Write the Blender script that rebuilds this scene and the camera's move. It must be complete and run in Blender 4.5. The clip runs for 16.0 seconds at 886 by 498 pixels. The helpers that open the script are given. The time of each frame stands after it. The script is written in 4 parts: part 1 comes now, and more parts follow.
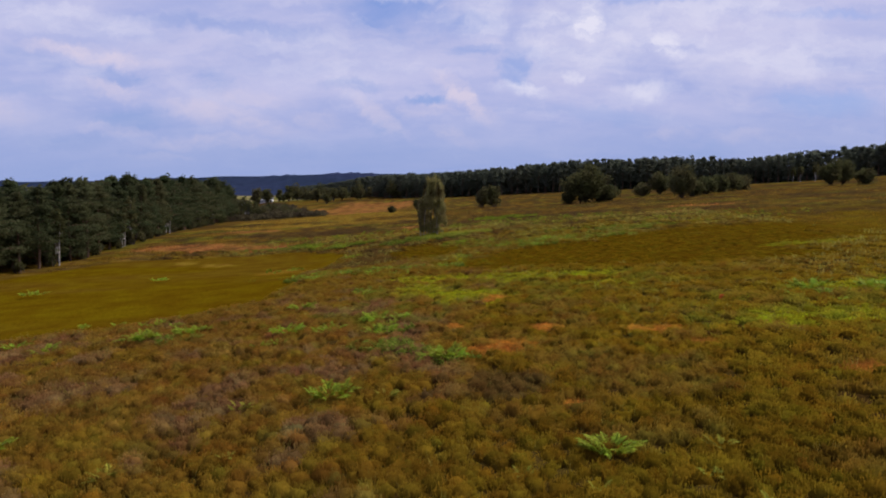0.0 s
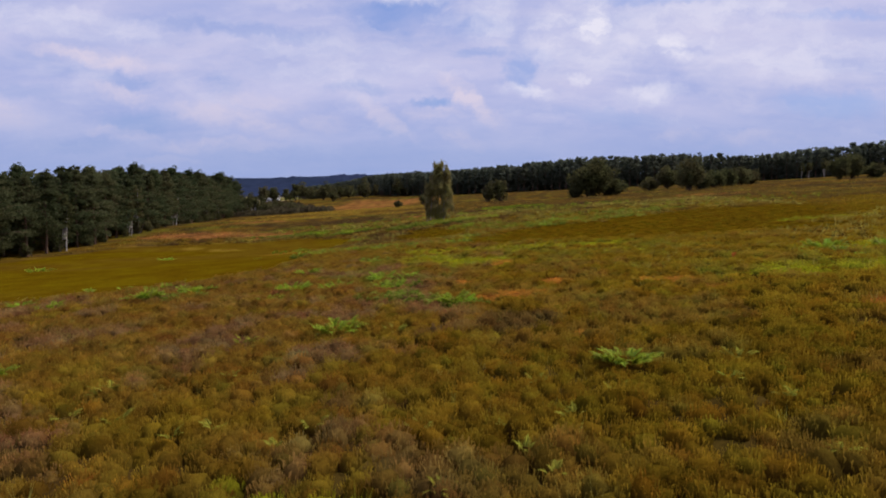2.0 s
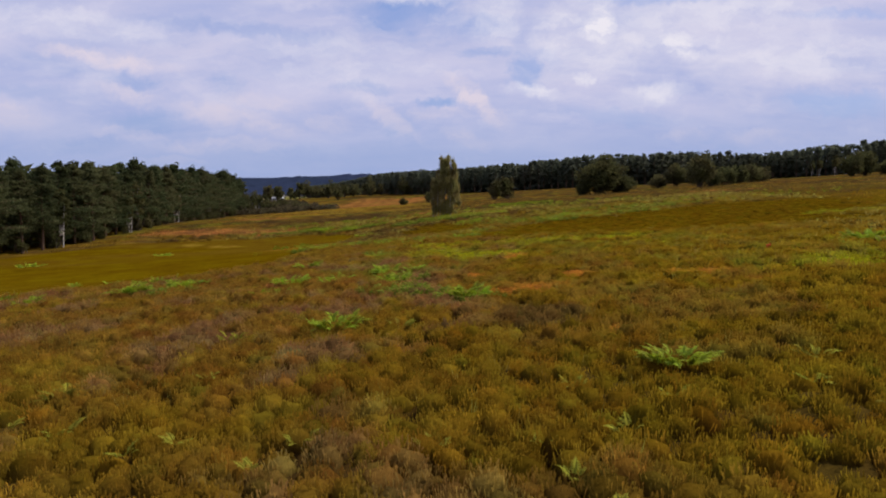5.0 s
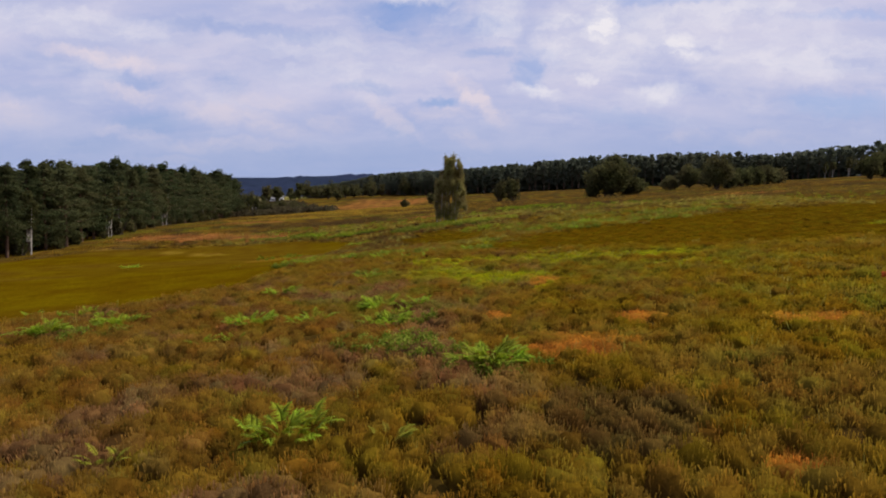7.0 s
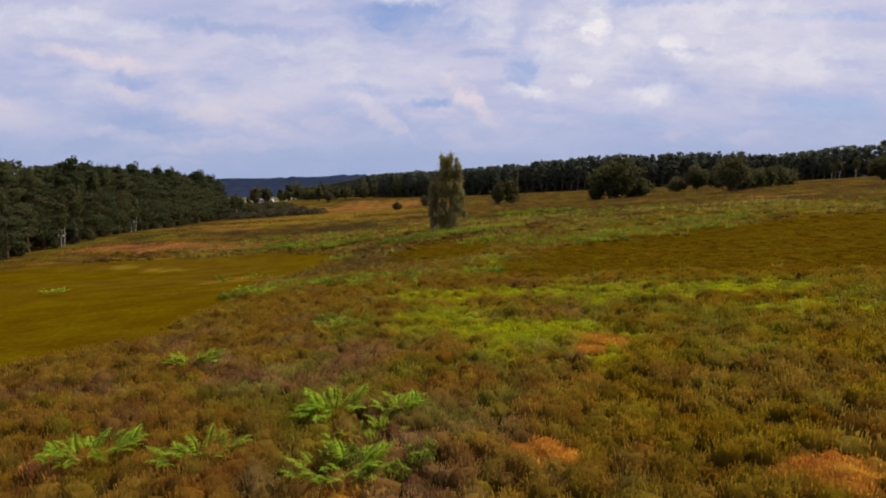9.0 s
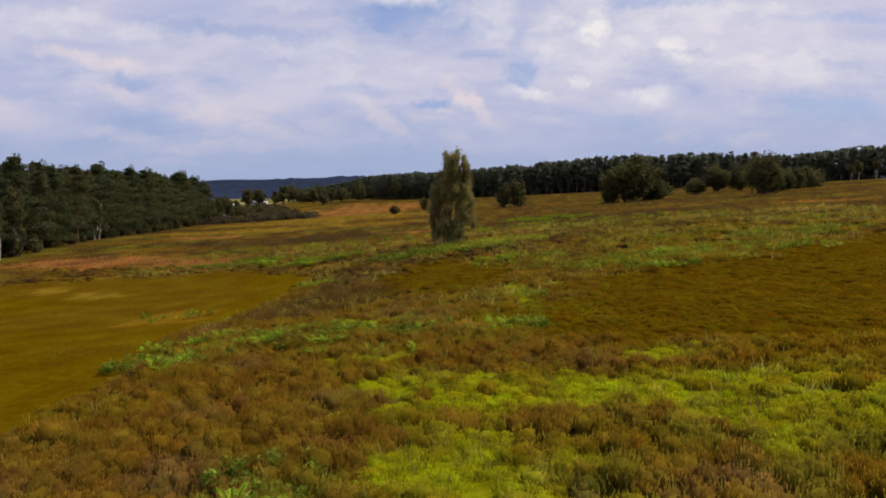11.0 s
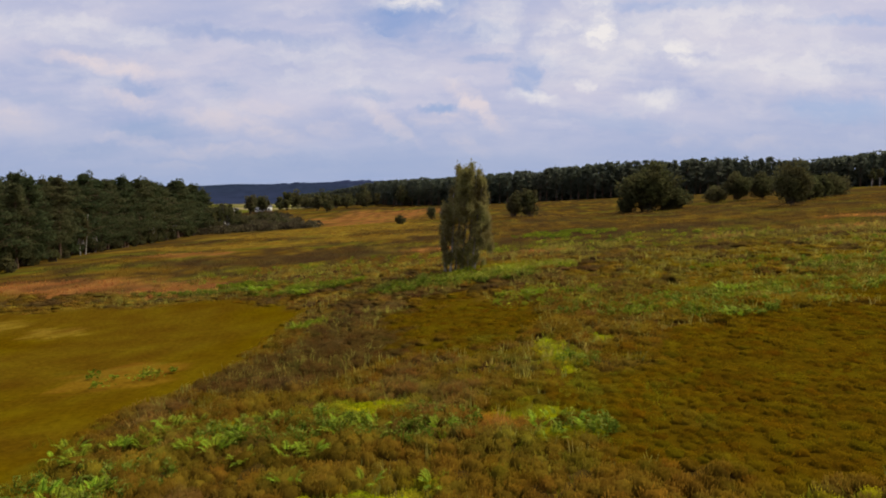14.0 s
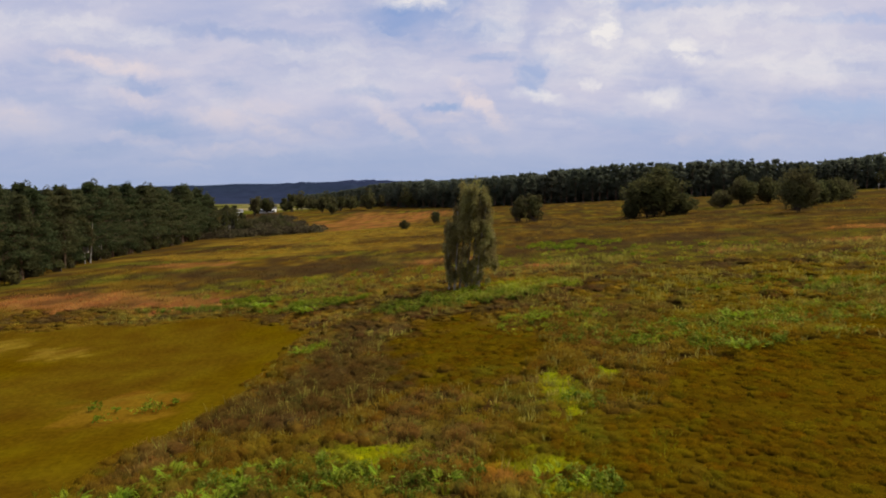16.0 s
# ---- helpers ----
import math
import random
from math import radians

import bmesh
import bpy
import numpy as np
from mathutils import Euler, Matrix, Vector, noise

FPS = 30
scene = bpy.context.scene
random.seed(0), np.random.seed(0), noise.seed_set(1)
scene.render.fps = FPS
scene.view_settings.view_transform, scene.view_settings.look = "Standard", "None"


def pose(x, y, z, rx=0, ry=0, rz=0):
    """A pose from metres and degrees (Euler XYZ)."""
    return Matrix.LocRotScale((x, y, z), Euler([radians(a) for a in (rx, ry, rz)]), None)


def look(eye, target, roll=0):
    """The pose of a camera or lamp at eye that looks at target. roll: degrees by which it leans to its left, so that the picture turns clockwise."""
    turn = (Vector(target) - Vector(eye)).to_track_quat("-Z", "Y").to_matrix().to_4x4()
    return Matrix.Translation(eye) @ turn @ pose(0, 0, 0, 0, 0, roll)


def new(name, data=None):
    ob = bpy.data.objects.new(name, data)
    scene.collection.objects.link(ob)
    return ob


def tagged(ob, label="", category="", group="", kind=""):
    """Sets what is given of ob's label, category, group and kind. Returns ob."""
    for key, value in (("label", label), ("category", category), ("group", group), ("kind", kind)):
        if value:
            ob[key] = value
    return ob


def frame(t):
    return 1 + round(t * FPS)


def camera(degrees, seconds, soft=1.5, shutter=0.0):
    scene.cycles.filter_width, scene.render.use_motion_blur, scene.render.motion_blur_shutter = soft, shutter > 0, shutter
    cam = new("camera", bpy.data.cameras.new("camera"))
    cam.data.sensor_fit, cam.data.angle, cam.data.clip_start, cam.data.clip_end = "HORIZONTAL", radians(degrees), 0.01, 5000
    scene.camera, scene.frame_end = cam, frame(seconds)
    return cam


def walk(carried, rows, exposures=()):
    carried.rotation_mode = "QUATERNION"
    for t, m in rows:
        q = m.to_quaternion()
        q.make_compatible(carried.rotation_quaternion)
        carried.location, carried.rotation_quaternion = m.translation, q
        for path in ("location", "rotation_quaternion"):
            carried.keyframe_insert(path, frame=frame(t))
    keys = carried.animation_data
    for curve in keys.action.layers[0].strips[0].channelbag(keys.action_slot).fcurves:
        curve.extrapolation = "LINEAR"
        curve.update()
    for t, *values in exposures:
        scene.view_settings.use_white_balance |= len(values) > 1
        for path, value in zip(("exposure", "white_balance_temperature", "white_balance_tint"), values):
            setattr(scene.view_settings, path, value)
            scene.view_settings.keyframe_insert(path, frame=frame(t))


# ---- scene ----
cam = camera(68.8, 16.0, soft=1.9)
METRES, EYE, TILT, LEAN, TURN = 48.0, 7.25, -5.0, 0.0, 0.0
ROWS = [
    (0.0, 0.0, 0.0, 0.0, -0.0, 0.0, -0.0),
    (0.5, -0.0005, 0.0018, -0.0132, 0.11, 0.05, 0.03),
    (1.0, -0.0007, 0.0045, -0.0256, 0.32, 0.08, 0.03),
    (1.5, -0.0015, 0.0071, -0.0388, 0.46, 0.17, 0.04),
    (2.0, -0.0019, 0.0091, -0.051, 0.55, 0.21, 0.06),
    (2.5, -0.0025, 0.0107, -0.0632, 0.64, 0.26, 0.08),
    (3.0, -0.0025, 0.0114, -0.0684, 0.75, 0.29, 0.09),
    (3.5, -0.0027, 0.0122, -0.0691, 0.88, 0.27, 0.12),
    (4.0, -0.0037, 0.0191, -0.0678, 0.88, 0.23, 0.14),
    (6.5, -0.0147, 0.1857, -0.0439, 1.19, 0.19, -0.11),
    (7.0, -0.0172, 0.2324, -0.038, 1.15, 0.22, -0.12),
    (7.5, -0.0198, 0.2867, -0.031, 1.01, 0.23, -0.11),
    (8.0, -0.0216, 0.3398, -0.024, 0.88, 0.24, -0.09),
    (8.5, -0.0238, 0.4005, -0.0161, 0.71, 0.26, -0.08),
    (9.0, -0.0258, 0.4592, -0.0086, 0.62, 0.27, -0.03),
    (9.5, -0.0287, 0.5255, 0.0001, 0.54, 0.3, -0.04),
    (12.0, -0.0447, 0.8552, 0.0436, 0.6, 0.6, -0.0),
    (12.5, -0.0471, 0.8885, 0.0529, 0.73, 0.77, -0.03),
    (13.0, -0.0499, 0.8973, 0.0568, 0.91, 0.79, -0.03),
    (13.5, -0.051, 0.8964, 0.0598, 0.98, 0.78, -0.04),
    (14.0, -0.0516, 0.8951, 0.0652, 1.07, 0.72, -0.03),
    (14.5, -0.0516, 0.8965, 0.0725, 1.18, 0.7, -0.02),
    (15.0, -0.0513, 0.8983, 0.0807, 1.24, 0.66, -0.04),
    (15.5, -0.0512, 0.8992, 0.0891, 1.37, 0.65, -0.05),
    (16.0, -0.0511, 0.9002, 0.0972, 1.46, 0.63, -0.05),
]
EXPOSURE = 0.0
walk(cam, [(t, pose(0, 0, EYE, TILT, LEAN, TURN) @ pose(METRES * x, METRES * y, METRES * z, 90 + pitch, roll, yaw)) for t, x, y, z, yaw, pitch, roll in ROWS],
     [(0.0, EXPOSURE - 0.08, 6200, 16), (3.5, EXPOSURE, 6500, 13), (7.0, EXPOSURE + 0.02, 6800, 10), (12.5, EXPOSURE + 0.02, 7150, 7), (16.0, EXPOSURE + 0.02, 7200, 6)])

# ---- sky and sun ----
SUN_ELEVATION, SUN_BEARING = 50.0, 68.0      # degrees; bearing from straight ahead towards the right


def build_world():
    world = bpy.data.worlds.new("sky")
    scene.world = world
    world.use_nodes = True
    nt = world.node_tree
    nt.nodes.clear()
    N, L = nt.nodes.new, nt.links.new

    def val(op, a, b=None, c=None):
        n = N("ShaderNodeMath")
        n.operation = op
        for i, v in enumerate((a, b, c)):
            if v is None:
                continue
            if isinstance(v, (int, float)):
                n.inputs[i].default_value = v
            else:
                L(v, n.inputs[i])
        return n.outputs[0]

    def ramp(fac, lo, hi):
        n = N("ShaderNodeMapRange")
        n.interpolation_type = "SMOOTHSTEP"
        L(fac, n.inputs["Value"])
        n.inputs["From Min"].default_value, n.inputs["From Max"].default_value = lo, hi
        return n.outputs["Result"]

    def mix(fac, a, b):
        n = N("ShaderNodeMix")
        n.data_type = "RGBA"
        for sock, v in ((n.inputs["Factor"], fac), (n.inputs[6], a), (n.inputs[7], b)):
            if isinstance(v, (tuple, float, int)):
                sock.default_value = v
            else:
                L(v, sock)
        return n.outputs[2]

    tc = N("ShaderNodeTexCoord")
    sep = N("ShaderNodeSeparateXYZ")
    L(tc.outputs["Generated"], sep.inputs[0])
    x, y, z = sep.outputs
    up = val("MAXIMUM", z, 0.0)
    den = val("ADD", up, 0.30)
    comb = N("ShaderNodeCombineXYZ")
    L(val("DIVIDE", x, den), comb.inputs[0])
    L(val("DIVIDE", y, den), comb.inputs[1])

    def cloud(scale, stretch, offset, detail, rough, distort, turn=0.0):
        m = N("ShaderNodeMapping")
        m.inputs["Scale"].default_value = (scale, scale * stretch, scale)
        m.inputs["Location"].default_value = offset
        m.inputs["Rotation"].default_value = (0, 0, radians(turn))
        L(comb.outputs[0], m.inputs[0])
        t = N("ShaderNodeTexNoise")
        t.inputs["Scale"].default_value = 1.0
        t.inputs["Detail"].default_value = detail
        t.inputs["Roughness"].default_value = rough
        t.inputs["Distortion"].default_value = distort
        L(m.outputs[0], t.inputs["Vector"])
        return t.outputs["Fac"]

    sky = N("ShaderNodeTexSky")
    sky.sky_type = "NISHITA"
    sky.sun_disc = False
    sky.sun_elevation, sky.sun_rotation = radians(SUN_ELEVATION), radians(SUN_BEARING)
    sky.air_density, sky.dust_density, sky.ozone_density = 1.0, 1.4, 2.5
    scaled = N("ShaderNodeVectorMath")
    scaled.operation = "SCALE"
    L(sky.outputs[0], scaled.inputs[0])
    scaled.inputs["Scale"].default_value = 0.105
    blue = mix(0.6, scaled.outputs[0], (0.27, 0.40, 0.86, 1))
    veil = cloud(1.5, 0.9, (3.1, 1.7, 0), 6, 0.55, 0.6, 24)
    heap = cloud(3.4, 1.0, (0.4, 5.2, 2.0), 6, 0.56, 0.6, 24)
    shade = cloud(1.7, 2.2, (7.4, 2.2, 5.0), 5, 0.55, 0.4, 18)
    # bearing and height ahead, ruffled, on which the larger clouds and gaps are laid
    ahead = val("MAXIMUM", y, 0.05)
    flat = N("ShaderNodeCombineXYZ")
    L(val("DIVIDE", x, ahead), flat.inputs[0])
    L(val("DIVIDE", z, ahead), flat.inputs[1])
    ruffled = flat.outputs[0]
    for size, amount in ((7.0, 0.040), (20.0, 0.045), (55.0, 0.030), (140.0, 0.012)):
        rough = N("ShaderNodeTexNoise")
        rough.inputs["Scale"].default_value, rough.inputs["Detail"].default_value = size, 6
        L(flat.outputs[0], rough.inputs["Vector"])
        push = N("ShaderNodeVectorMath")
        push.operation = "MULTIPLY_ADD"
        L(rough.outputs["Color"], push.inputs[0])
        push.inputs[1].default_value = (amount, amount * 0.6, 0)
        L(ruffled, push.inputs[2])
        off = N("ShaderNodeVectorMath")
        off.operation = "SUBTRACT"
        L(push.outputs[0], off.inputs[0])
        off.inputs[1].default_value = (amount * 0.5, amount * 0.3, 0)
        ruffled = off.outputs[0]

    def banks(rows):
        total = None
        for cx, cy, rx, ry, turn, amount in rows:
            m = N("ShaderNodeMapping")
            m.vector_type = "TEXTURE"
            m.inputs["Location"].default_value = (cx, cy, 0)
            m.inputs["Rotation"].default_value = (0, 0, radians(turn))
            m.inputs["Scale"].default_value = (rx * 1.6, ry * 1.6, 1)
            L(ruffled, m.inputs[0])
            g = N("ShaderNodeTexGradient")
            g.gradient_type = "SPHERICAL"
            L(m.outputs[0], g.inputs[0])
            v = val("MULTIPLY", ramp(g.outputs["Fac"], 0.0, 0.75), amount)
            total = v if total is None else val("MAXIMUM", total, v)
        return val("MULTIPLY", total, ramp(y, 0.1, 0.4))

    # bearing, height, half-width, half-height (tangents), slant, strength
    high_banks = [(0.216, 0.261, 0.026, 0.036, -20, 1), (0.202, 0.294, 0.034, 0.019, 0, 0.8), (0.167, 0.244, 0.047, 0.038, 20, 0.6), (0.343, 0.218, 0.026, 0.021, -30, 0.75), (0.194, 0.173, 0.015, 0.009, 0, 0.6), (0.292, 0.149, 0.043, 0.015, 5, 0.6), (0.121, 0.155, 0.032, 0.010, -8, 0.6), (0.068, 0.264, 0.034, 0.034, 0, 0.4), (-0.063, 0.295, 0.047, 0.010, 0, 0.75), (0.369, 0.247, 0.171, 0.047, 4, 0.42), (0.538, 0.204, 0.145, 0.032, 3, 0.4), (0.435, 0.273, 0.094, 0.017, 3, 0.45), (0.235, 0.215, 0.094, 0.034, 10, 0.35), (-0.592, 0.259, 0.145, 0.024, -6, 0.35), (-0.167, 0.184, 0.137, 0.019, 2, 0.28), (-0.218, 0.222, 0.128, 0.015, -4, 0.25)]
    low_streaks = [(-0.528, 0.209, 0.094, 0.011, -7, 0.6), (-0.491, 0.155, 0.044, 0.011, -15, 0.5), (-0.325, 0.115, 0.098, 0.015, -12, 0.6), (-0.356, 0.077, 0.090, 0.010, 1, 0.7), (-0.450, 0.055, 0.051, 0.006, 0, 0.5), (-0.685, 0.125, 0.053, 0.019, -12, 0.6), (-0.506, 0.095, 0.051, 0.008, -6, 0.4), (0.037, 0.142, 0.053, 0.013, -38, 0.75), (0.011, 0.161, 0.019, 0.012, -20, 0.45), (-0.024, 0.123, 0.036, 0.008, 3, 0.5), (-0.094, 0.114, 0.044, 0.011, -38, 0.42), (-0.189, 0.111, 0.038, 0.012, 0, 0.4), (0.021, 0.084, 0.034, 0.009, -20, 0.45), (-0.289, 0.142, 0.068, 0.010, -3, 0.35), (0.350, 0.092, 0.036, 0.009, 0, 0.45), (0.475, 0.087, 0.073, 0.009, 2, 0.35)]
    gaps = [(-0.473, 0.112, 0.053, 0.017, 0, 0.8), (-0.490, 0.177, 0.044, 0.010, -5, 0.6), (-0.024, 0.141, 0.029, 0.007, 3, 1), (0.047, 0.216, 0.043, 0.007, 4, 0.7), (0.105, 0.191, 0.017, 0.031, 0, 0.8), (0.027, 0.258, 0.047, 0.019, 0, 0.55), (-0.137, 0.161, 0.047, 0.009, 0, 0.6), (0.576, 0.133, 0.081, 0.019, -3, 0.85), (0.576, 0.267, 0.068, 0.008, 3, 0.6), (0.318, 0.292, 0.094, 0.008, 0, 0.7), (-0.330, 0.251, 0.128, 0.011, -8, 0.5), (-0.168, 0.060, 0.282, 0.019, 0, 0.4), (0.250, 0.118, 0.073, 0.011, -4, 0.45), (-0.569, 0.077, 0.073, 0.011, 0, 0.45), (-0.659, 0.161, 0.077, 0.010, -5, 0.35), (0.125, 0.216, 0.038, 0.010, -30, 0.4)]
    def wisps(sx, sy, turn, detail=7, rough=0.62):
        m = N("ShaderNodeMapping")
        m.inputs["Scale"].default_value = (sx, sy, 1)
        m.inputs["Rotation"].default_value = (0, 0, radians(turn))
        L(ruffled, m.inputs[0])
        t = N("ShaderNodeTexNoise")
        t.inputs["Scale"].default_value, t.inputs["Detail"].default_value, t.inputs["Roughness"].default_value = 1.0, detail, rough
        L(m.outputs[0], t.inputs["Vector"])
        return t.outputs["Fac"]

    fine, long = wisps(11, 26, 4), wisps(3.2, 17, 5)
    grey = mix(ramp(shade, 0.30, 0.70), (0.435, 0.492, 0.77, 1), (0.59, 0.60, 0.82, 1))
    body = mix(val("MULTIPLY", ramp(veil, 0.26, 0.44), 0.97), blue, grey)
    opened = mix(val("MULTIPLY", banks(gaps), 0.85), body, blue)
    puffs = mix(val("MULTIPLY", val("MULTIPLY", ramp(heap, 0.50, 0.72), 0.30), ramp(z, 0.05, 0.14)), opened, (0.80, 0.77, 0.88, 1))
    puffs = mix(val("MULTIPLY", ramp(long, 0.47, 0.66), 0.30), puffs, (0.72, 0.69, 0.84, 1))
    puffs = mix(val("MULTIPLY", ramp(long, 0.48, 0.34), 0.30), puffs, (0.36, 0.44, 0.76, 1))
    puffs = mix(val("MULTIPLY", ramp(fine, 0.50, 0.70), 0.22), puffs, (0.80, 0.78, 0.90, 1))
    grain = val("MULTIPLY_ADD", ramp(fine, 0.34, 0.62), 0.95, 0.32)
    lows = mix(val("MULTIPLY", val("MULTIPLY", banks(low_streaks), grain), 1.2), puffs, (0.74, 0.68, 0.80, 1))
    tops = mix(val("MINIMUM", val("MULTIPLY", banks(high_banks), grain), 1.0), lows, (0.85, 0.84, 0.93, 1))
    low = ramp(z, 0.17, 0.0)
    hazed = mix(val("MULTIPLY", low, 0.86), tops, (0.315, 0.415, 0.70, 1))
    bg = N("ShaderNodeBackground")
    L(hazed, bg.inputs["Color"])
    bg.inputs["Strength"].default_value = 0.96
    out = N("ShaderNodeOutputWorld")
    L(bg.outputs[0], out.inputs["Surface"])


build_world()
lamp = bpy.data.lights.new("sun", "SUN")
lamp.energy, lamp.angle, lamp.color = 4.6, radians(6.0), (1.0, 0.93, 0.82)
sun = new("sun", lamp)
e, b = radians(SUN_ELEVATION), radians(SUN_BEARING)
sun.matrix_world = look((math.sin(b) * math.cos(e) * 200, math.cos(b) * math.cos(e) * 200, math.sin(e) * 200), (0, 0, 0))

# ---- materials ----


def plant_material(name, translucent=0.25, rough=0.75, colour=None, grain=6.0, spread=0.5, hue=0.02, island=False, bump=0.0, coarse=0.7, each=0.0):
    """Leaves, stems and turf: the colour of the plant, varied in two scales, with some light passing through."""
    m = bpy.data.materials.new(name)
    m.use_nodes = True
    nt = m.node_tree
    nt.nodes.clear()
    N, L = nt.nodes.new, nt.links.new
    if colour is None:
        a = N("ShaderNodeVertexColor")
        a.layer_name = "plant"
        col = a.outputs["Color"]
    else:
        a = N("ShaderNodeRGB")
        a.outputs[0].default_value = (*colour, 1)
        col = a.outputs[0]
    geo = N("ShaderNodeNewGeometry")
    n1, n2 = N("ShaderNodeTexNoise"), N("ShaderNodeTexNoise")
    for n, s, d in ((n1, grain, 4), (n2, coarse, 3)):
        n.inputs["Scale"].default_value, n.inputs["Detail"].default_value = s, d
        L(geo.outputs["Position"], n.inputs["Vector"])
    add = N("ShaderNodeMath")
    add.operation = "ADD"
    L(n1.outputs["Fac"], add.inputs[0])
    L(n2.outputs["Fac"], add.inputs[1])
    last = add.outputs[0]
    if island:
        rnd = N("ShaderNodeMath")
        rnd.operation = "MULTIPLY_ADD"
        L(geo.outputs["Random Per Island"], rnd.inputs[0])
        rnd.inputs[1].default_value = 0.6
        half = N("ShaderNodeMath")
        half.operation = "SUBTRACT"
        L(last, half.inputs[0])
        half.inputs[1].default_value = 0.3
        L(half.outputs[0], rnd.inputs[2])
        last = rnd.outputs[0]
    if each:
        # one plant differs from the next
        info = N("ShaderNodeObjectInfo")
        own = N("ShaderNodeMath")
        own.operation = "MULTIPLY_ADD"
        L(info.outputs["Random"], own.inputs[0])
        own.inputs[1].default_value = each
        less = N("ShaderNodeMath")
        less.operation = "SUBTRACT"
        L(last, less.inputs[0])
        less.inputs[1].default_value = each / 2
        L(less.outputs[0], own.inputs[2])
        last = own.outputs[0]
    rng = N("ShaderNodeMapRange")
    L(last, rng.inputs["Value"])
    rng.inputs["From Min"].default_value, rng.inputs["From Max"].default_value = 0.6, 1.4
    rng.inputs["To Min"].default_value, rng.inputs["To Max"].default_value = 1 - spread, 1 + spread
    hsv = N("ShaderNodeHueSaturation")
    L(col, hsv.inputs["Color"])
    L(rng.outputs[0], hsv.inputs["Value"])
    hr = N("ShaderNodeMapRange")
    L(n2.outputs["Fac"], hr.inputs["Value"])
    hr.inputs["From Min"].default_value, hr.inputs["From Max"].default_value = 0.3, 0.7
    hr.inputs["To Min"].default_value, hr.inputs["To Max"].default_value = 0.5 - hue, 0.5 + hue
    if each:
        shift = N("ShaderNodeMath")
        shift.operation = "MULTIPLY_ADD"
        L(info.outputs["Random"], shift.inputs[0])
        shift.inputs[1].default_value = -0.07 * each
        L(hr.outputs[0], shift.inputs[2])
        L(shift.outputs[0], hsv.inputs["Hue"])
    else:
        L(hr.outputs[0], hsv.inputs["Hue"])
    p = N("ShaderNodeBsdfPrincipled")
    p.inputs["Roughness"].default_value = rough
    p.inputs["Specular IOR Level"].default_value = 0.0 if rough > 0.8 else 0.08
    L(hsv.outputs[0], p.inputs["Base Color"])
    if bump:
        bn = N("ShaderNodeBump")
        bn.inputs["Strength"].default_value, bn.inputs["Distance"].default_value = 0.8, bump
        L(n1.outputs["Fac"], bn.inputs["Height"])
        L(bn.outputs[0], p.inputs["Normal"])
    out = N("ShaderNodeOutputMaterial")
    if translucent:
        tr = N("ShaderNodeBsdfTranslucent")
        L(hsv.outputs[0], tr.inputs["Color"])
        mx = N("ShaderNodeMixShader")
        mx.inputs[0].default_value = translucent
        L(p.outputs[0], mx.inputs[1])
        L(tr.outputs[0], mx.inputs[2])
        L(mx.outputs[0], out.inputs["Surface"])
    else:
        L(p.outputs[0], out.inputs["Surface"])
    return m


GROUND = plant_material("heath_turf", 0.0, 0.9, None, 3.2, 0.32, 0.012, bump=0.12, coarse=0.35)
SPRIG = plant_material("heather_sprig", 0.5, 0.85, None, 32.0, 0.42, 0.012, bump=0.03, coarse=0.9)
FERN = plant_material("bracken_frond", 0.4, 0.7, (0.235, 0.310, 0.018), 9.0, 0.8, 0.03, coarse=1.3)
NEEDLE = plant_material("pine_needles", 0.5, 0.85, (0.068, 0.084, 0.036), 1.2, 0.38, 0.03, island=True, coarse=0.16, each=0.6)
# needles of the distant wood: paler and bluer, haze mixed into the colour
NEEDLE_HAZED = plant_material("hazed_pine_needles", 0.6, 0.85, (0.096, 0.110, 0.076), 0.6, 0.18, 0.02, coarse=0.05, each=0.4)
BIRCH_LEAF = plant_material("birch_leaves", 0.5, 0.85, (0.235, 0.205, 0.075), 2.5, 0.45, 0.025, island=True, coarse=0.4)
BROADLEAF = plant_material("broad_leaves", 0.5, 0.85, (0.084, 0.086, 0.033), 1.2, 0.36, 0.025, island=True, coarse=0.25, each=0.5)
SCRUB = plant_material("bare_scrub", 0.4, 0.85, (0.078, 0.064, 0.034), 1.2, 0.45, 0.025, island=True, coarse=0.25)
PINE_BARK = plant_material("pine_bark", 0.0, 0.9, (0.12, 0.075, 0.05), 4.0, 0.5, 0.02, coarse=0.8)
BIRCH_BARK = plant_material("birch_bark", 0.0, 0.7, (0.33, 0.30, 0.26), 3.0, 0.7, 0.0, coarse=2.0)
DARK_BARK = plant_material("dark_bark", 0.0, 0.9, (0.07, 0.055, 0.04), 4.0, 0.4, 0.02)
# conifer ridges with the blue of distance haze put into the base colour
HAZY_WOOD = plant_material("haze_tinted_conifer_slope", 0.0, 0.95, (0.019, 0.027, 0.052), 0.05, 0.35, 0.01, coarse=0.006)
PLASTER = plant_material("white_render", 0.0, 0.8, (0.72, 0.72, 0.70), 0.8, 0.08, 0.0)
SLATE = plant_material("roof_slate", 0.0, 0.6, (0.22, 0.21, 0.22), 1.2, 0.2, 0.0)
DARK_GLASS = plant_material("window_glass", 0.0, 0.15, (0.03, 0.035, 0.04), 0.5, 0.1, 0.0)
ORANGE = plant_material("autumn_leaf", 0.2, 0.7, (0.50, 0.10, 0.02), 3.0, 0.3, 0.0)

# ---- helpers of this scene ----


